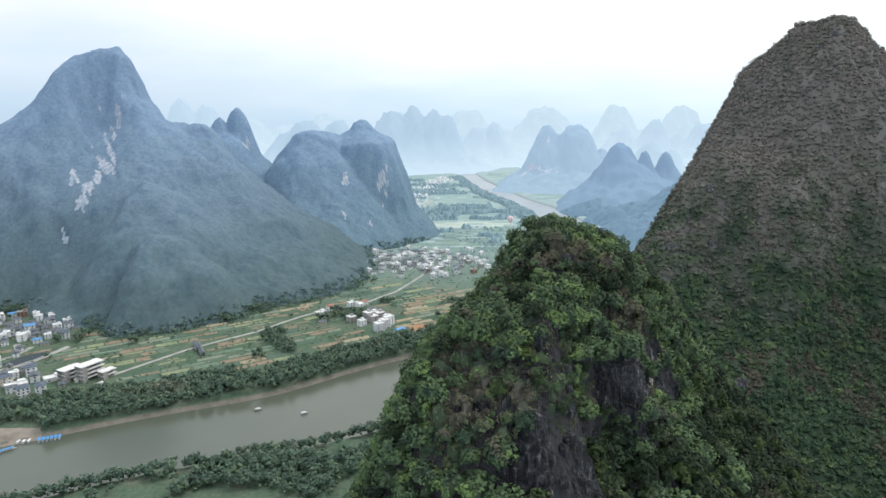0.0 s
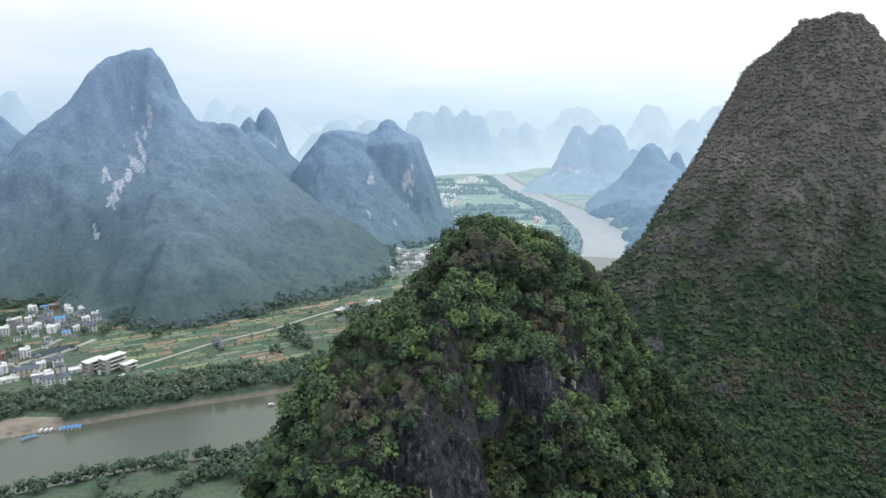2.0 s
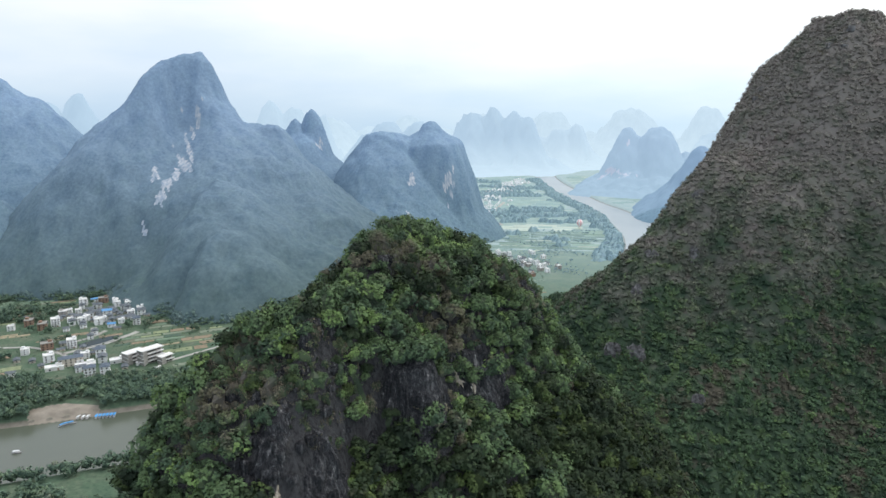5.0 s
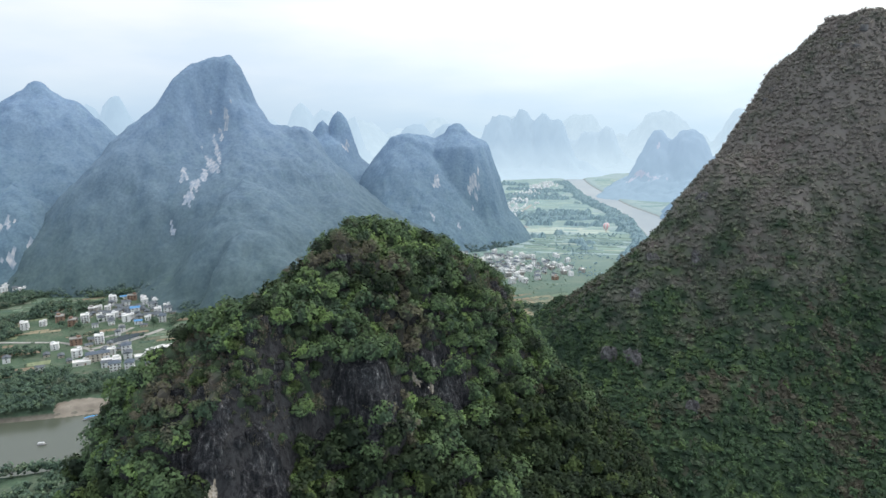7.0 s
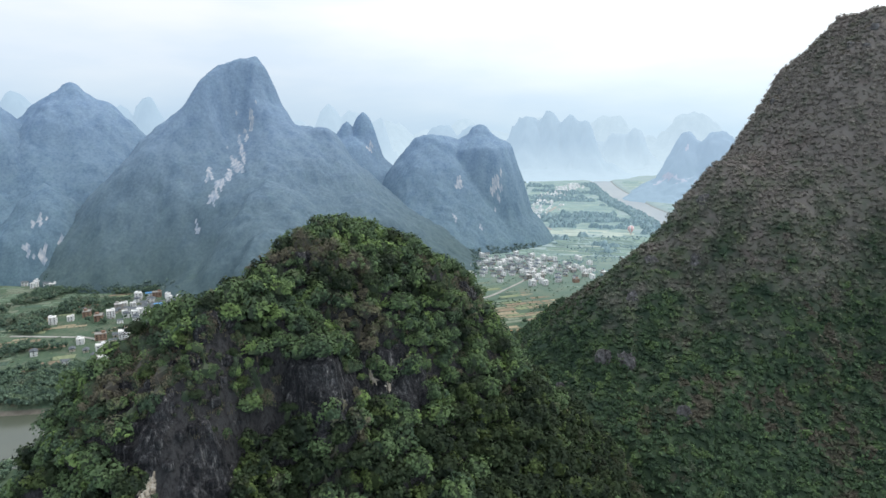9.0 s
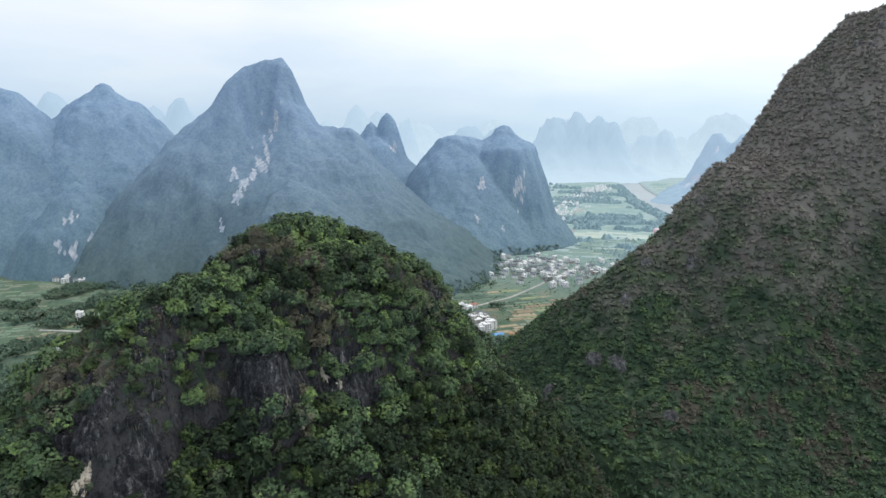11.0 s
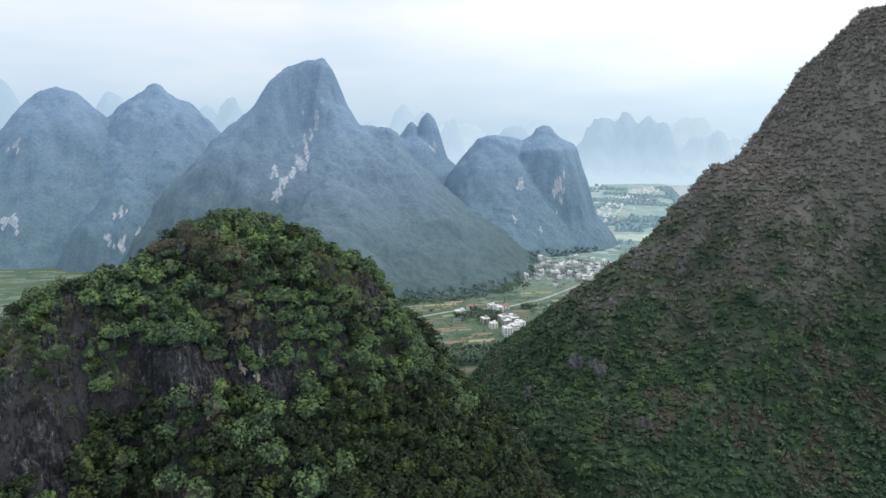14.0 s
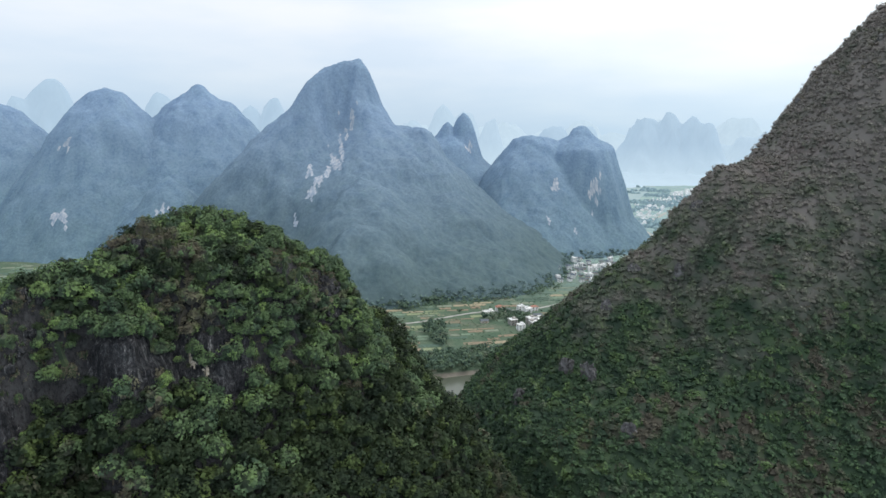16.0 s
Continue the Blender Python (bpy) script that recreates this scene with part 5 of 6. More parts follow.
def pane_mesh(w, h, tall=False):
    bm = bmesh.new()
    block(bm, 0, 0, 0, w, 0.16, h)
    me = bpy.data.meshes.new("window")
    bm.to_mesh(me)
    bm.free()
    me.materials.append(GLASS)
    return me


PANE, PANE_WIDE = pane_mesh(1.5, 1.6), pane_mesh(2.6, 1.7)


def house(label, sx, sy, storeys, wall_mat, roof_mat, roof, windows=2, balcony=False, category="house", pane=None):
    """A village house: walls with floor bands, a roof, windows on every storey, a door. roof: hip, gable or flat."""
    ob = tagged(new("house"), label, category, "village houses")
    h = storeys * 3.2 + 0.3
    bm = bmesh.new()
    block(bm, 0, 0, -0.6, sx, sy, h + 0.6)
    for k in range(1, storeys):
        block(bm, 0, 0, k * 3.2, sx + 0.24, sy + 0.24, 0.22)
    part("wall", bm, wall_mat, ob)
    bm = bmesh.new()
    if roof == "flat":
        block(bm, 0, 0, h, sx + 0.5, sy + 0.5, 0.2)
        for a in (-1, 1):
            block(bm, 0, a * (sy / 2 + 0.1), h + 0.2, sx + 0.5, 0.2, 0.9)
            block(bm, a * (sx / 2 + 0.1), 0, h + 0.2, 0.2, sy + 0.1, 0.9)
        part("roof", bm, roof_mat, ob)
        bm = bmesh.new()
        block(bm, sx * 0.25, sy * 0.2, h + 0.2, sx * 0.32, sy * 0.4, 2.5)
        block(bm, sx * 0.25, sy * 0.2, h + 2.7, sx * 0.32 + 0.5, sy * 0.4 + 0.5, 0.18)
        part("stair_head", bm, wall_mat, ob)
    else:
        ridge_roof(bm, sx, sy, h, 2.3 if roof == "gable" else 2.6, 0.0 if roof == "gable" else 0.75)
        part("roof", bm, roof_mat, ob)
    bm = bmesh.new()
    block(bm, sx * 0.2, -sy / 2, 0, 1.6, 0.14, 2.4)
    part("door", bm, BRICK, ob)
    pane = pane or PANE
    for k in range(storeys):
        for i in range(windows):
            x = (i + 0.5) / windows * sx - sx / 2
            if k or i != windows - 1:
                window(ob, pane).matrix_basis = pose(x, -sy / 2, k * 3.2 + 1.0)
        for s in (-1, 1):
            for i in range(max(1, windows - 1)):
                y = (i + 0.5) / max(1, windows - 1) * sy - sy / 2
                window(ob, pane).matrix_basis = pose(s * sx / 2, y, k * 3.2 + 1.0, rz=90)
    if balcony:
        for k in range(1, storeys):
            bm = bmesh.new()
            block(bm, 0, -sy / 2 - 0.6, k * 3.2 - 0.05, sx * 0.9, 1.2, 0.15)
            block(bm, 0, -sy / 2 - 1.15, k * 3.2 + 0.1, sx * 0.9, 0.1, 0.9)
            part("balcony", bm, wall_mat, ob)
    return ob


def school(label, sx, sy, storeys):
    """A long block with open galleries along its front."""
    ob = tagged(new("school_building"), label, "school", "village houses")
    bm = bmesh.new()
    block(bm, 0, 1.2, -0.6, sx, sy - 2.4, storeys * 3.4 + 0.6)
    block(bm, -sx / 2 + 2, -0.6, -0.6, 4, sy, storeys * 3.4 + 0.6)
    part("wall", bm, CONCRETE, ob)
    for k in range(storeys):
        bm = bmesh.new()
        block(bm, 0, 0, (k + 1) * 3.4 - 0.25, sx + 0.6, sy + 0.6, 0.3)
        block(bm, 0, -sy / 2 - 0.2, (k + 1) * 3.4 - 0.25, sx + 0.6, 0.15, 1.0)
        part("gallery", bm, PALE_ROOF, ob)
        for i in range(int(sx // 4)):
            window(ob, PANE_WIDE).matrix_basis = pose(-sx / 2 + 6 + i * 3.6 if i < sx // 4 - 1 else 0, 1.2 - (sy - 2.4) / 2, k * 3.4 + 0.9)
    bm = bmesh.new()
    block(bm, 0, 0, storeys * 3.4 + 0.06, sx + 1.0, sy + 1.0, 0.35)
    part("roof", bm, PALE_ROOF, ob)
    return ob


KINDS = {
    "w": house("white three-storey village house with a blue-grey hipped roof", 11, 9, 3, WHITE, SLATE, "hip", 3),
    "t": house("tall white flat-roofed village house with balconies", 10, 10, 4, WHITE, PALE_ROOF, "flat", 3, True),
    "f": house("white flat-roofed house with a stair head", 10, 9, 3, WHITE, PALE_ROOF, "flat", 2),
    "c": house("unfinished grey concrete house with a flat roof", 10, 10, 3, CONCRETE, PALE_ROOF, "flat", 2, True),
    "b": house("brown brick house with a flat roof", 12, 9, 3, BRICK, CONCRETE, "flat", 3),
    "o": house("low old house with a dark tiled gable roof", 11, 7.5, 1, BEIGE, TILE, "gable", 2),
    "g": house("white two-storey house with a dark gable roof", 10, 8, 2, WHITE, TILE, "gable", 2),
    "m": house("small white house with a blue metal roof", 12, 8, 2, WHITE, BLUE_METAL, "gable", 2),
    "r": house("white house with a faded red roof", 10, 8, 2, WHITE, RED_TILE, "hip", 2),
    "l": house("long beige building with a blue-grey roof", 24, 11, 3, BEIGE, SLATE, "hip", 5),
    "d": house("long low shed with a dark tiled roof beside the lane", 22, 3.2, 1, CONCRETE, TILE, "gable", 3, category="shed"),
    "p": house("low pale shed with a flat white roof", 16, 9, 1, PALE_ROOF, PALE_ROOF, "flat", 2, category="shed"),
}
HOUSES = []


def settle(kind, x, y, turn, s=1.0):
    low = 0.78 if kind in "ftcb" else 0.95
    ob = copy_thing(KINDS[kind], pose(x, y, 0, rz=turn) @ Matrix.Diagonal((s, s, s * low, 1)))
    ob.scale = (s, s, s * low)
    HOUSES.append((x, y))
    return ob


def village(text, turn, jitter=8, s=1.0):
    """Houses by kind and place: letter x y, in metres."""
    for row in text.split(","):
        k, x, y = row.split()
        settle(k, float(x), float(y), turn + rng.uniform(-jitter, jitter) + rng.choice([0, 90]) * (k not in "lp"), s * rng.uniform(0.74, 0.9))


# riverside village below the mountain spur
village("b -472 588,t -466 600,c -484 634,g -451 606,g -456 623,f -444 612,t -490 676,b -475 692,f -448 679,f -434 680,f -408 663,w -383 617,m -438 646,f -424 611,g -450 632,"
        "o -453 649,o -421 644,g -426 666,f -408 645,o -417 624,o -462 652,t -401 540,b -421 532,f -395 502,w -357 521,w -336 477,w -325 482,o -436 630,o -412 632,o -440 658,g -466 668,o -430 650,"
        "t -512 566,b -496 598,o -428 636,o -446 650,g -432 668,o -404 636,g -396 628,o -420 655,o -456 640,g -442 690,o -470 660,o -410 670,g -350 484,o -380 520,g -346 508,o -412 545,g -400 652,o -444 640,f -458 690,g -420 684", 35)
def crowd(n, cx, cy, sx, sy, kinds, gap, turn, s):
    """Fill a village core with low houses between those that stand out."""
    rows = []
    for _ in range(4000):
        if len(rows) == n:
            break
        x, y = rng.normal(cx, sx), rng.normal(cy, sy)
        if all(math.hypot(x - p, y - q) > gap for p, q in HOUSES):
            rows.append("%s %.1f %.1f" % (kinds[len(rows) % len(kinds)], x, y))
            HOUSES.append((x, y))
    village(",".join(rows), turn, 8, s)


crowd(34, -440, 645, 24, 24, "ogfoogfomo", 8.5, 35, 0.82)
crowd(16, -372, 508, 26, 16, "ogofpo", 9.5, 38, 0.82)
settle("l", -369, 497, 38, 0.8)
settle("p", -352, 493, 38)
settle("p", -376, 485, 38, 0.9)
settle("p", -331, 509, 38, 0.9)
settle("p", -286, 497, 38, 0.45)
for lab, x, y, sx, sy, st in (("four-storey school block with open galleries and a white roof", -301, 512, 20, 9.5, 4), ("lower school block with galleries and a pale roof", -317, 511, 17, 10, 3),
                              ("two-storey school annexe with a pale roof", -288, 514, 12, 7, 2)):
    sc = school(lab, sx, sy, st)
    sc.matrix_basis = pose(x, y, 0, rz=64)
    HOUSES.append((x, y))
for x, y in ((-238, 583), (-233, 578), (-229, 571)):
    settle("d", x, y, 118)
# hamlet in the fields
village("f -109 720,r -95 728,r -131 708,o -120 708,c -101 664,f -88 651,p -81 690,c -77 664,t -68 632,t -60 655,o -85 704,p -140 694,o -132 658,m -46 622,o -76 698,t -63 643,c -84 676,c -72 676,f -98 712", 40, 6)
# village farther up the valley
village("f -139 900,g -133 953,o -113 922,f -108 898,t -113 1026,g -102 988,o -88 978,p -74 944,f -73 987,g -60 987,t -60 1052,o -50 1042,f -52 1004,t -32 1042,f -29 1003,t -12 1031,f 5 1030,o -38 935,"
        "g -35 1004,f -26 959,c -20 934,t -15 853,c -7 903,f 1 941,w 18 882,c 37 948,f 49 964,c 54 923,b 42 886,f 64 915,c 80 938", 30, 12, 0.86)
village("f -12 895,c -24 896,g -71 1034,o -82 1006,t -4 870,o -14 880,t 2 860,f -30 980,g -44 970,f -16 985,c -8 960,o -60 965,f -95 1000,g -48 1020,f -20 1015,c 30 960,f 60 950,o -10 915,f -28 915,g 8 1000", 30, 12, 0.86)
village("f -150 905,g -126 930,f -120 940,o -98 950,g -128 968,f -92 930,g -86 955,o -118 905", 30, 12, 0.86)
extra = []
while len(extra) < 92:
    x, y = rng.normal(-40, 42), rng.normal(962, 42)
    if -150 < x < 70 and 850 < y < 1060 and all(math.hypot(x - p, y - q) > 8.0 for p, q in HOUSES):
        extra.append("%s %.1f %.1f" % ("fgogfow"[len(extra) % 7], x, y))
        HOUSES.append((x, y))
village(",".join(extra), 30, 12, 0.8)
village("f -640 700,g -655 706,f -668 698,t -648 716,o -630 712,f -676 712,g -690 705,f -620 702", 30, 12)
# white villages far up the valley, too many and too small to be told apart
def far_village(name, spots, seed):
    r2 = np.random.default_rng(seed)
    V, F, M = [], [], []
    base = np.array([[x, y, z] for z in (0, 1) for y in (-0.5, 0.5) for x in (-0.5, 0.5)])
    sides = np.array([[4, 5, 7, 6], [0, 1, 5, 4], [2, 6, 7, 3], [0, 4, 6, 2], [1, 3, 7, 5]])
    for x, y in spots:
        w, d, h = r2.uniform(4.5, 9), r2.uniform(4, 7), r2.choice([2.5, 3.5, 5, 7])
        for ox, oy, ww, dd, z0, hh in ((0, 0, w, d, 0, h), (w * 0.2, d * 0.15, w * 0.4, d * 0.4, h, 2.4)):
            a = 0.6
            v = base * (ww, dd, hh) + (ox, oy, z0)
            v = np.stack([v[:, 0] * math.cos(a) - v[:, 1] * math.sin(a) + x, v[:, 0] * math.sin(a) + v[:, 1] * math.cos(a) + y, v[:, 2] - 0.5], 1)
            F.append(sides + 8 * len(V))
            V.append(v)
    return tagged(sheet(name, np.concatenate(V), np.concatenate(F), FAR_WALLS, False), "crowd of white houses far up the valley", "village", kind="stuff")


spots = []
for k in range(230):
    u = rng.uniform()
    x, y = (-80 + 85 * u ** 1.3 + rng.normal() * 20, 1860 + 560 * u + rng.normal() * 60) if k < 160 else (-70 + rng.normal() * 22, 1480 + 430 * u)
    spots.append((x, y))
far_village("far_village", spots, 5)


def hill_level(X, Y):
    z = np.full(X.shape, -40.0)
    for (x0, x1, y0, y1), h in HILLS[:10]:
        m = (X > x0) & (X < x1) & (Y > y0) & (Y < y1)
        if m.any():
            z[m] = np.maximum(z[m], h(X[m], Y[m]))
    z = np.maximum(z, near_shape(X, Y))
    return np.maximum(z, right_shape(X, Y))


def house_gap(X, Y):
    best = np.full(X.shape, 1e9)
    for x, y in HOUSES:
        best = np.minimum(best, np.hypot(X - x, Y - y))
    return best


def north_of_river(X, Y):
    m = RIVER_LINE[:, 0] < 150
    return Y > np.interp(X, RIVER_LINE[m, 0], RIVER_LINE[m, 1])


# roads
ROAD = plain("pale_concrete_road", (0.37, 0.365, 0.34), 0.9, 0.25, 0.1)


def road(rows, label, width=4.5):
    line = curve_points([(x, y, width) for x, y in rows], 6.0)
    n = np.gradient(line[:, :2], axis=0)
    n = np.stack([-n[:, 1], n[:, 0]], 1) / np.linalg.norm(n, axis=1)[:, None]
    v = []
    for (x, y, w), (nx, ny) in zip(line, n):
        for s, z in ((-0.5, -0.4), (-0.5, 0.42), (0.5, 0.42), (0.5, -0.4)):
            v.append((x + nx * s * w, y + ny * s * w, z))
    return tagged(sheet("road", v, grid_faces(4, len(line)), ROAD, False), label, "road", kind="structure"), line


LANES = []
for rows, label, width in (
        ([(-288, 515), (-262, 555), (-246, 579), (-219, 608), (-195, 632), (-166, 675), (-146, 698), (-123, 714), (-98, 732), (-75, 768), (-60, 792), (-33, 868), (-28, 890)], "narrow concrete lane through the fields", 3.8),
        ([(-397, 521), (-386, 538), (-376, 554), (-369, 579), (-366, 592)], "pale concrete lane at the village edge", 6.0),
        ([(-412, 552), (-403, 566), (-401, 591)], "short pale village lane", 5.0),
        ([(-405, 577), (-421, 599)], "short pale village lane", 6.0),
        ([(-520, 520), (-465, 530), (-441, 534), (-424, 530), (-397, 521), (-385, 512)], "narrow village lane", 4.0),
        ([(-33, 1760), (-45, 1640), (-66, 1540), (-60, 1450), (-20, 1350)], "pale road to the far village", 8.0)):
    LANES.append(road(rows, label, width)[1])


def lane_gap(X, Y):
    best = np.full(X.shape, 1e9)
    for line in LANES:
        for x, y, w in line:
            best = np.minimum(best, np.hypot(X - x, Y - y))
    return best


# fields: strips along the valley, each plot its own colour and crop
CROPS = [plain("young_green_crop", (0.161, 0.228, 0.162), 0.95, 0.25, 0.25), plain("dark_green_crop", (0.091, 0.145, 0.111), 0.95, 0.3, 0.3), plain("grey_green_crop", (0.207, 0.243, 0.183), 0.95, 0.2, 0.25),
         plain("brown_ploughed_soil", (0.262, 0.209, 0.148), 0.95, 0.2, 0.3), plain("tan_stubble", (0.333, 0.292, 0.201), 0.95, 0.2, 0.25), plain("yellow_green_grass", (0.242, 0.282, 0.166), 0.95, 0.2, 0.2),
         plain("orchard_green", (0.081, 0.128, 0.099), 0.95, 0.35, 0.4)]
# farther crops: haze put into the colours, stronger from set to set
HAZED_CROPS = [plain("hazed_green_crop", (0.215, 0.31, 0.27), 0.95, 0.14, 0.05), plain("hazed_blue_green_crop", (0.19, 0.28, 0.262), 0.95, 0.14, 0.05), plain("hazed_straw_stubble", (0.405, 0.467, 0.395), 0.95, 0.1, 0.05),
              plain("hazed_olive_crop", (0.270, 0.374, 0.327), 0.95, 0.12, 0.05)]
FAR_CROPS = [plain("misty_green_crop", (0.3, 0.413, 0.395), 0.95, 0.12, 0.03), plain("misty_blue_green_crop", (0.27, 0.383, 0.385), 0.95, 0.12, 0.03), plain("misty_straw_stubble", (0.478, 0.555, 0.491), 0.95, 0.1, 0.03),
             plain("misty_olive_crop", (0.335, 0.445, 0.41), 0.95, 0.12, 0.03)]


MIST_CROPS = [plain("haze_green_far_field", (0.546, 0.700, 0.802), 0.95, 0.05, 0.01), plain("haze_blue_far_field", (0.520, 0.673, 0.789), 0.95, 0.05, 0.01)]


def plot_mesh(w, d):
    """A low raised bed with furrows along it."""
    n = max(3, int(min(d / 2.2, 8)))
    ys = np.linspace(-d / 2, d / 2, 2 * n + 1)
    zs = np.where(np.arange(2 * n + 1) % 2, 0.34, 0.16)
    zs[[0, -1]] = -0.6
    V = np.concatenate([np.stack([np.full(len(ys), x), ys, zs - (0.5 if abs(x) > w / 2 - 0.01 else 0)], 1) for x in (-w / 2, -w / 2 + 0.4, w / 2 - 0.4, w / 2)])
    return V, grid_faces(2 * n + 1, 4)


ang = radians(33)
ca, sa = math.cos(ang), math.sin(ang)
plots, far_plots = [], {k: [] for k in range(4)}
v = -420.0
while v < 520:
    dv = rng.uniform(5.5, 13)
    u = -760.0
    while u < 900:
        du = rng.uniform(11, 32)
        cu, cv = u + du / 2, v + dv / 2
        plots.append((cu * ca - cv * sa - 150, cu * sa + cv * ca + 640, du - 1.2, dv - 1.2))
        u += du
    v += dv
A = np.array(plots)
okay = (hill_level(A[:, 0], A[:, 1]) < -6) & (river_distance(A[:, 0], A[:, 1]) > 52) & (house_gap(A[:, 0], A[:, 1]) > 17) & (lane_gap(A[:, 0], A[:, 1]) > 9) & north_of_river(A[:, 0], A[:, 1])
okay &= (A[:, 1] < 1120) & (A[:, 0] < 160) & (A[:, 0] > -1000) & (rng.uniform(size=len(A)) < 0.7)
A = A[okay]
order = np.argsort(np.hypot(A[:, 0] + 150, A[:, 1] - 640))
A = A[order]
joined = {}


def placed(V, x, y, z, turn):
    c, sn = math.cos(radians(turn)), math.sin(radians(turn))
    return np.stack([V[:, 0] * c - V[:, 1] * sn + x, V[:, 0] * sn + V[:, 1] * c + y, V[:, 2] + z], 1)


def lay(mat, V, F, x, y, turn):
    joined.setdefault(mat.name, (mat, []))[1].append((placed(V, x, y, 0, turn), F))


for k, (x, y, w, d) in enumerate(A):
    tone = value_noise(np.array([x / 55.0]), np.array([y / 55.0]), 77)[0] + rng.uniform(-0.25, 0.25)
    c = int(np.clip(np.interp(tone, [0.1, 0.24, 0.36, 0.48, 0.58, 0.76], [6, 1, 0, 2, 3, 4]), 0, 6)) if rng.uniform() > 0.12 else 5
    V, F = plot_mesh(w, d)
    turn = 33 + rng.uniform(-3, 3)
    mat = HAZED_CROPS[int(rng.choice([0, 1, 3, 2], p=[0.35, 0.35, 0.24, 0.06]))] if y > 860 else CROPS[c % 3 if x < -540 else c]
    if k >= 290:
        lay(mat, V, F, x, y, turn)
        continue
    ob = sheet("field_plot", V, F, mat, False)
    ob.matrix_basis = pose(x, y, 0, rz=turn)
    tagged(ob, ("narrow plot of green crops in rows", "dark green vegetable plot in rows", "grey-green vegetable plot in rows", "bare brown ploughed plot", "tan plot of dry stubble", "yellow-green plot of rough grass", "dark green orchard plot")[c],
           "field", "fields on the valley floor")

# broad far fields in level bands
rows = []
y = 1090.0
while y < 2700:
    dy = rng.uniform(9, 26)
    x = -140.0
    while x < 900:
        dx = rng.uniform(25, 90) if x < 260 else rng.uniform(120, 260)
        rows.append((x + dx / 2, y + dy / 2, dx - 1.5, dy - 1.5))
        x += dx
    y += dy
A = np.array(rows)
okay = (hill_level(A[:, 0], A[:, 1]) < -4) & (river_distance(A[:, 0], A[:, 1]) > 0.5 * A[:, 2] + 12)
for x, y, w, d in A[okay]:
    V, F = plot_mesh(w, d)
    straw = 1285 < y < 1365 and -30 < x < 130
    lay((HAZED_CROPS if y < 1300 and not straw else FAR_CROPS)[2 if straw and rng.uniform() < 0.7 else int(rng.choice([0, 1, 3, 2], p=[0.36, 0.38, 0.22, 0.04]))], V, F, x, y, -4 + rng.uniform(-3, 3))
# broad haze-coloured slabs added to cover the far plain
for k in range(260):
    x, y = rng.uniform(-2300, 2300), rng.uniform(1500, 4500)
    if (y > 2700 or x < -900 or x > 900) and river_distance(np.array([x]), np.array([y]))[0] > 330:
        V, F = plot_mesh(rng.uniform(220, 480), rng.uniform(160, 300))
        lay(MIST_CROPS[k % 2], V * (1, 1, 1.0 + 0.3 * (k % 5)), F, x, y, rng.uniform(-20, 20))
for mat, rows in joined.values():
    n, VV, FF = 0, [], []
    for V, F in rows:
        VV.append(V)
        FF.append(F + n)
        n += len(V)
    tagged(sheet("fields", np.concatenate(VV), np.concatenate(FF), mat, False), "patchwork of narrow fields across the valley", "fields", kind="stuff")
red = sheet("field_plot", *plot_mesh(30, 22), plain("orange_bare_earth", (0.42, 0.22, 0.12), 0.95, 0.12, 0.2), False)
red.matrix_basis = pose(-22, 642, 0.1, rz=20)
tagged(red, "bare orange earth plot beside the hamlet", "field", "fields on the valley floor")

# woods along the river: a closed cover of crowns on tall stems
def wooded(X, Y):
    d, north = river_distance(X, Y), north_of_river(X, Y)
    belt = north & (d > 4.8 + 1.5 * fbm(X, Y, 20, 2, 7)) & (d < np.interp(X, [-280, -180], [64, 40]) + 12 * fbm(X, Y, 40, 3, 3)) & (X < 60) & (X > -640)
    south = ~north & (d > 2.5) & ((fbm(X, Y, 45, 4, 8) > -0.06) | (d < 11 + 6 * fbm(X, Y, 15, 2, 4))) & (X > -420) & (Y > 260)
    south &= (near_shape(X, Y) < 0) & (right_shape(X, Y) < 0)
    beach = (np.hypot(X + 306, Y - 408) < 24) & (d < 24)
    grove = north & (d > 40) & (fbm(X, Y, 34, 3, 19) > 0.2) & (X > -640) & (Y < 800) & (lane_gap(X, Y) > 5)
    return (belt | south | grove) & ~beach & (house_gap(X, Y) > 9.5)


def wood_floor(X, Y):
    return ground_height(X, Y) + 3.2 + 1.6 * fbm(X, Y, 25, 2, 88)


bank_templates = [leafy_crown(7, 11, 0.34, 6, 4, 0.9) for _ in range(10)]
P, R = plant_spots(wood_floor, (-640, 60, 270, 740), 90000, lambda X, Y: 2.2 + 2.2 * rng.uniform(size=len(X)) ** 1.4, lambda X, Y: wooded(X, Y) & (river_distance(X, Y) > 1.5), 0.5)
wood("riverside_woods", bank_templates, P, R, (LEAF_VALLEY, INNER_VALLEY), "dense riverside woods and bamboo along the banks")
valley_templates = [crown(2, 6, 1.0, 0.42, 0.9) for _ in range(12)]
X, Y = jitter_grid(-640, 60, 260, 760, 5.0)
inside = wooded(X, Y)
under = inside & (river_distance(X, Y) > 1.5)
scatter("undergrowth", [crown(1, 3, 1.0, 0.8) for _ in range(4)], np.stack([X, Y, ground_height(X, Y) + 0.8], 1)[under], rng.uniform(1.8, 2.8, len(X))[under], LEAF_VALLEY, "undergrowth and stems below the riverside woods", "bushes")
X, Y = jitter_grid(-640, 130, 260, 1000, 3.4)
d, hl = river_distance(X, Y), hill_level(X, Y)
loose = north_of_river(X, Y) & (d > 42) & (hl < 4) & ~wooded(X, Y) & (house_gap(X, Y) > 9) & (lane_gap(X, Y) > 5)
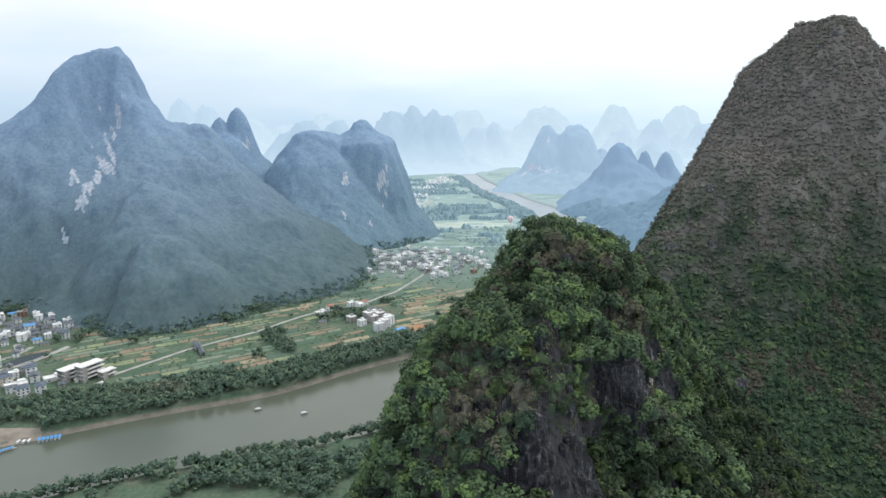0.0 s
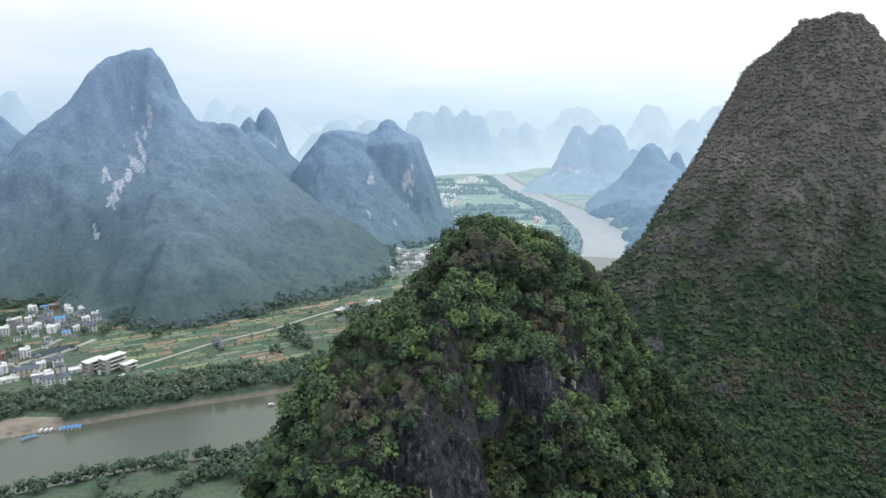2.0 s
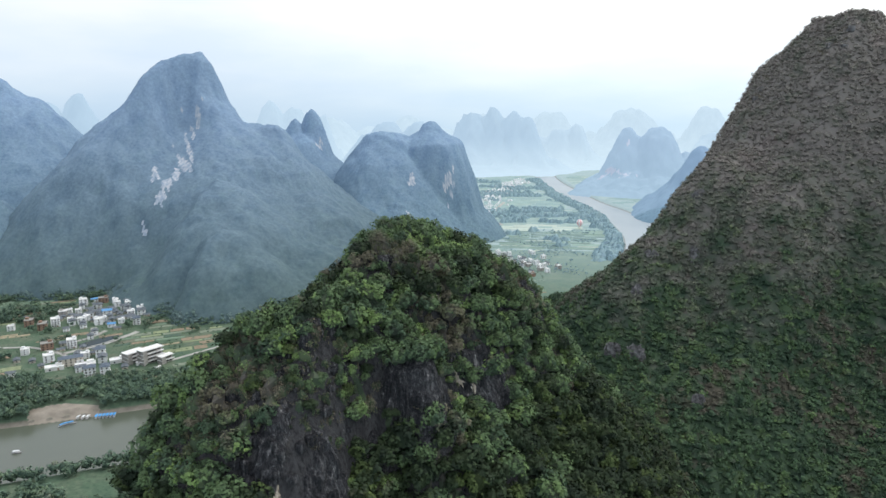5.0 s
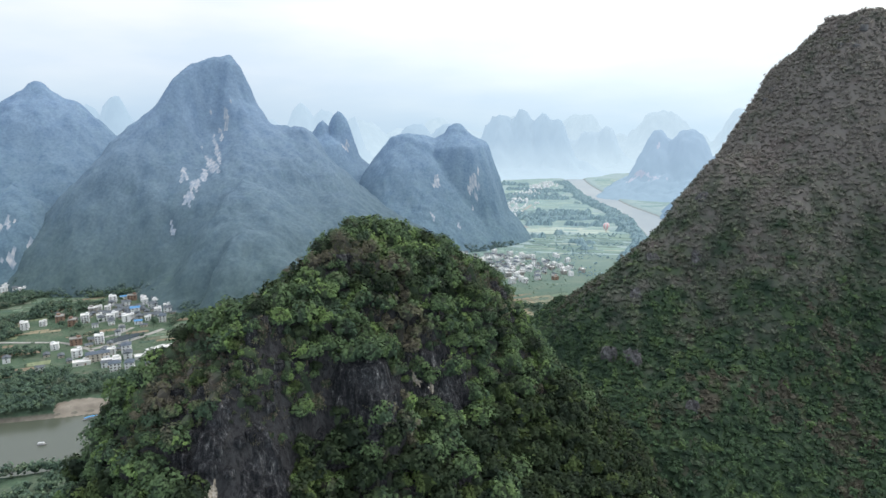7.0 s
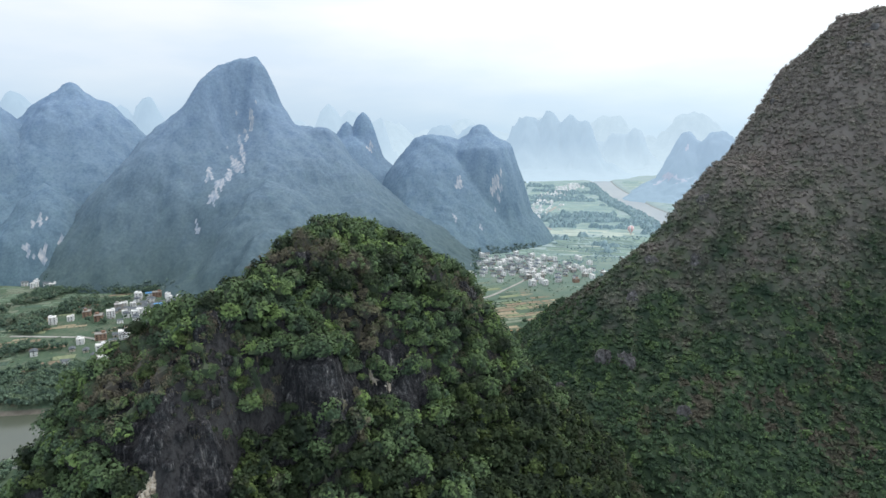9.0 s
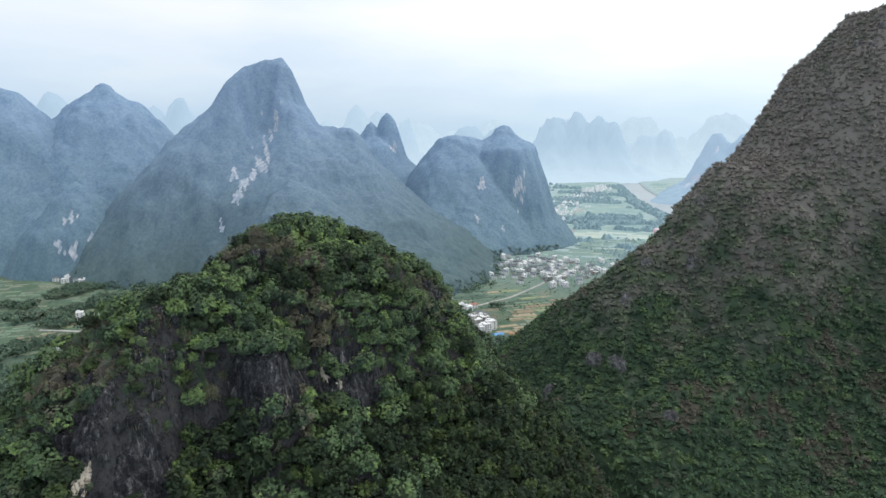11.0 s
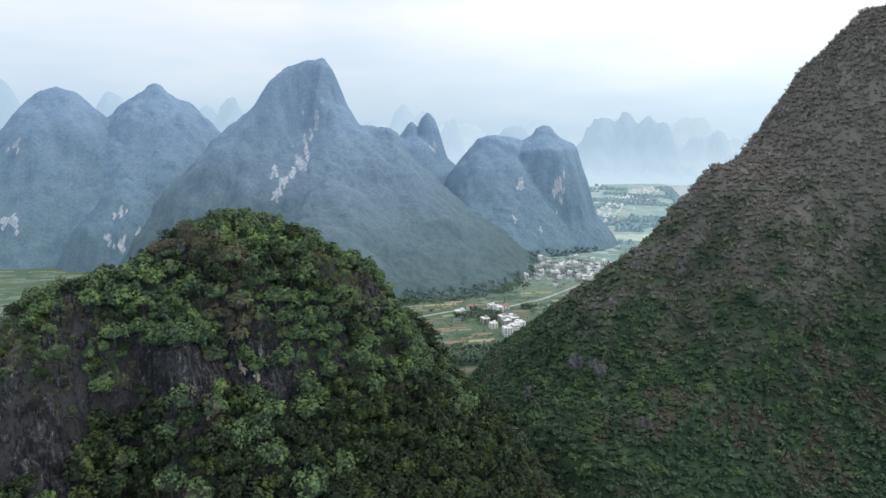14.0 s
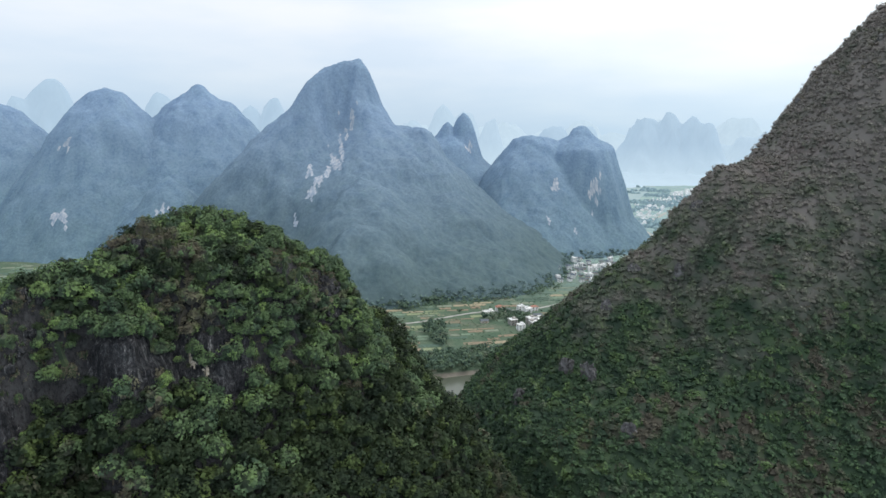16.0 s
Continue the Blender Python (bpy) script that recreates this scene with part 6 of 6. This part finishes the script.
loose &= (rng.uniform(size=len(X)) < np.where(hl > -9, 0.85, np.where(house_gap(X, Y) < 40, 0.2, 0.1 + 0.4 * (fbm(X, Y, 28, 3, 55) > 0.16))))
size = (0.6 + 1.9 * rng.uniform(size=len(X)) ** 2) * np.where(hl > -9, 1.5, 1.0)
P = np.stack([X, Y, ground_height(X, Y) + np.clip(hl, 0, 4) + 0.3 * size], 1)
scatter("field_trees", valley_templates, P[loose], size[loose], LEAF_VALLEY, "small trees and bushes between fields and houses", "trees")

# single trees that stand out along the banks
trunk_data = stem_mesh(6.0, 0.22)
tree_crowns = []
for _ in range(6):
    o = sheet("crown", *crown(6, 16, 1.0, 0.26, 1.1), LEAF_VALLEY, False)
    tree_crowns.append(o.data)
    bpy.data.objects.remove(o)
for k, (x, y) in enumerate([(-87, 372), (-44, 408), (-52, 404), (-131, 350), (-162, 346), (-70, 388), (-150, 352), (-110, 362), (-178, 352), (-98, 370)] + [(-300 + 23 * q, 432 + 12.2 * q + 3 * math.sin(q * 2.1)) for q in range(12)]):
    t = tagged(new("riverside_tree"), "broad leafy tree on the river bank", "tree", "trees along the river bank")
    t.matrix_basis = pose(x, y, float(ground_height(np.array([x], float), np.array([y], float))[0]), rz=40 * k)
    new("trunk", trunk_data).parent = t
    c = new("crown", tree_crowns[k % 6])
    c.parent = t
    r = rng.uniform(3.2, 5.0) if k < 10 else rng.uniform(2.6, 3.8)
    c.matrix_basis = Matrix.LocRotScale((0, 0, 4.2), None, (r, r, r))
# wooded bank of the far reach
def far_wooded(X, Y):
    d = river_distance(X, Y)
    west = X < np.interp(Y, RIVER_LINE[-120:, 1], RIVER_LINE[-120:, 0])
    belt = west & (d > 4) & (d < 40 + 22 * fbm(X, Y, 120, 3, 4)) & (Y > 1000)
    groves = (fbm(X, Y * 1.8, 90, 4, 28) > 0.24) & (d > 30) & (Y > 1120) & west
    row = west & (np.abs(Y - 1480 - 0.1 * X + 10 * fbm(X, Y, 60, 2, 6)) < 16) & (fbm(X, Y, 40, 2, 2) > -0.2)
    return (belt | groves | row) & (hill_level(X, Y) < 0) & ~((Y > 1280) & (Y < 1370) & (d > 60) & west) & (X > -200)


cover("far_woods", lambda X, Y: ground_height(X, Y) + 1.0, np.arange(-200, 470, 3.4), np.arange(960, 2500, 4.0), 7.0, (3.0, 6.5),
      lambda X, Y, luck: far_wooded(X, Y) * (luck < 0.9) * 1.0, lambda X, Y: river_distance(X, Y) > 2, 83, 12000, 2.4, 1.0, (LEAF_HAZED, INNER_HAZED), "woods along the far river bank, tinted blue-green for haze")
# forest over the foot of the mountains
def foot_height(X, Y):
    return np.maximum(HILLS[0][1](X, Y), HILLS[2][1](X, Y))


def foot_wood(X, Y):
    z = foot_height(X, Y)
    thin = rng.uniform(size=len(X)) < np.interp(z + 5 * fbm(X, Y, 40, 3, 15), [3, 13], [1.0, 0.0])
    return (z > -1) & thin & north_of_river(X, Y) & (house_gap(X, Y) > 10) & (lane_gap(X, Y) > 6) & (Y < np.interp(X, [-720, -560, -470, -330, -200, 0], [800, 790, 780, 780, 1000, 1180]))


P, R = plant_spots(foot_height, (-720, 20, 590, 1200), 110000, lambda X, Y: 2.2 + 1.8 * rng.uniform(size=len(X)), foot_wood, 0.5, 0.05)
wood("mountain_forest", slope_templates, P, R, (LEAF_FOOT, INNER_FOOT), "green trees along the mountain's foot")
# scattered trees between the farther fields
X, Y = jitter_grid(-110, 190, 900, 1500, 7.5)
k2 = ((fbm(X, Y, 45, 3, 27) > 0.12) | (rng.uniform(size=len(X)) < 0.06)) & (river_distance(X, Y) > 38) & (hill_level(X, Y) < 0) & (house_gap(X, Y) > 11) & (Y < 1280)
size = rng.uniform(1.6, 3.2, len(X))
scatter("far_trees", valley_templates, np.stack([X, Y, 0.5 * size], 1)[k2], size[k2], LEAF_MID, "trees among the farther fields, tinted blue-green for haze", "trees")

# sandy landing where the boats lie
def beach_height(X, Y):
    d = river_distance(X, Y)
    return np.where((np.hypot((X + 306) / 27, (Y - 408) / 17) < 1 + 0.25 * fbm(X, Y, 12, 3, 9)) & (d > -2) & (d < 22), ground_height(X, Y) + 0.25, -30)


SAND = plain("pale_sandy_gravel", (0.28, 0.25, 0.21), 0.95, 0.2, 0.15)
tagged(height_sheet("beach", np.arange(-350, -262, 2.0), np.arange(370, 450, 2.0), beach_height, SAND, -12), "pale sandy boat landing on the bank", "beach", kind="structure")
far_line = RIVER_LINE[RIVER_LINE[:, 1] > 1020]
fv = []
for (x, y, w), (nx, ny) in zip(far_line, n_line[RIVER_LINE[:, 1] > 1020]):
    for q in (-1, -0.5, 0, 0.5, 1):
        fv.append((x + nx * q * (w + 6), y + ny * q * (w + 6), WATER_Z + 0.06))
tagged(sheet("water", fv, grid_faces(5, len(far_line)), WATER_PALE), "far reach of the river, reflected sky painted pale", "river", kind="structure")


POND = plain("dark_pond_water", (0.06, 0.075, 0.085), 0.25, 0.1, 0.05)
pond_line = [(x0, y0) for x0, y0 in ((-398, 548), (-388, 541), (-380, 548), (-374, 566), (-380, 576), (-392, 566))]
bm = bmesh.new()
ring = []
for z, k in ((0.32, 1.0), (0.45, 1.06), (0.45, 1.16), (0.0, 1.22)):
    ring.append([bm.verts.new((-386 + (x0 + 386) * k, 558 + (y0 - 558) * k, z)) for x0, y0 in pond_line])
bm.faces.new(ring[0])
for ra, rb in zip(ring, ring[1:]):
    for q in range(6):
        bm.faces.new((ra[q], ra[(q + 1) % 6], rb[(q + 1) % 6], rb[q]))
me = bpy.data.meshes.new("pond")
bm.to_mesh(me)
bm.free()
me.materials.append(POND)
tagged(new("pond", me), "dark fish pond beside the village lane", "pond", kind="structure")


# river boats and the tethered balloon
HULL = plain("grey_boat_hull", (0.4, 0.4, 0.4), 0.6, 0.2)
CANOPY = plain("bright_blue_boat_canopy", (0.08, 0.36, 0.75), 0.5, 0.1)
CANOPY_W = plain("white_boat_canopy", (0.75, 0.77, 0.78), 0.5, 0.1)


def boat(label, canopy_mat, length=11.0):
    ob = tagged(new("boat"), label, "boat", "boats on the river")
    bm = bmesh.new()
    prof = ((-0.5, 0.7), (-0.42, 1.2), (0.2, 1.25), (0.4, 0.8), (0.5, 0.15))
    ring = []
    for t, w in prof:
        ring.append([bm.verts.new((t * length, a * w, z)) for a, z in ((-1, 0.75), (-0.75, -0.2), (0.75, -0.2), (1, 0.75))])
    for a, b4 in zip(ring, ring[1:]):
        for i in range(4):
            bm.faces.new((a[i], a[(i + 1) % 4], b4[(i + 1) % 4], b4[i]))
    bm.faces.new(ring[0][::-1])
    bm.faces.new(ring[-1])
    part("hull", bm, HULL, ob)
    bm = bmesh.new()
    block(bm, -0.06 * length, 0, 2.3, length * 0.66, 2.5, 0.14)
    block(bm, -0.06 * length, 0, 2.44, length * 0.6, 1.6, 0.12)
    part("canopy", bm, canopy_mat, ob)
    for sx in (-0.36, 0.24):
        for sy in (-1, 1):
            bm = bmesh.new()
            block(bm, sx * length, sy * 0.95, 0.6, 0.1, 0.1, 1.72)
            part("post", bm, FRAME_W, ob)
    return ob


blue_boat = boat("moored tour boat with a bright blue canopy", CANOPY)
white_boat = boat("small boat with a white canopy on the river", CANOPY_W, 9)
for ob, x, y, a in [(blue_boat, -284 + 2.3 * k, 412.5 + 0.9 * k, 112) for k in range(6)] + [(blue_boat, -296, 400, 40), (blue_boat, -299, 397, 60), (blue_boat, -301, 423, 20)] + [
        (white_boat, -144, 458, 15), (white_boat, -107, 451, 25), (white_boat, -302, 356, 20), (white_boat, -290, 411, 100), (white_boat, -293, 410, 100), (white_boat, -296.5, 409.5, 95)]:
    m = copy_thing(ob, pose(x, y, WATER_Z + 0.15, rz=a))
    m.scale = (0.68, 0.68, 0.68)
    if ob is white_boat and y > 440:
        tagged(m, "small boat with a white canopy out on the river")
for ob in [blue_boat, white_boat, *KINDS.values()]:
    for c5 in list(ob.children_recursive):
        bpy.data.objects.remove(c5)
    bpy.data.objects.remove(ob)

balloon = tagged(new("hot_air_balloon"), "red and white hot-air balloon standing over a field", "balloon")
RED_CLOTH, WHITE_CLOTH = plain("red_balloon_cloth", (0.78, 0.44, 0.45), 0.7, 0.05), plain("white_balloon_cloth", (0.8, 0.75, 0.75), 0.7, 0.05)
prof = [(1.2, 0.0), (3.2, 2.2), (5.4, 5.2), (6.6, 8.6), (6.2, 11.6), (4.2, 14.0), (1.6, 15.2), (0.05, 15.4)]
for k in range(12):
    a0, a1 = k * math.pi / 6, (k + 1) * math.pi / 6
    bm = bmesh.new()
    L = [[bm.verts.new((r * math.cos(a), r * math.sin(a), z + 4.2)) for r, z in prof] for a in (a0, (a0 + a1) / 2, a1)]
    for s in range(2):
        for i in range(len(prof) - 1):
            bm.faces.new((L[s][i], L[s + 1][i], L[s + 1][i + 1], L[s][i + 1]))
    part("gore", bm, RED_CLOTH if k % 2 else WHITE_CLOTH, balloon, "red cloth panel" if k % 2 else "white cloth panel")
bm = bmesh.new()
block(bm, 0, 0, 0.2, 1.6, 1.6, 1.2)
part("basket", bm, BRICK, balloon, "brown wicker basket")
for sx, sy in ((-0.7, -0.7), (0.7, -0.7), (0.7, 0.7), (-0.7, 0.7)):
    bm = bmesh.new()
    block(bm, sx, sy, 1.4, 0.08, 0.08, 2.9)
    part("rope", bm, BARK, balloon)
balloon.matrix_basis = pose(138, 1312, 0.3)
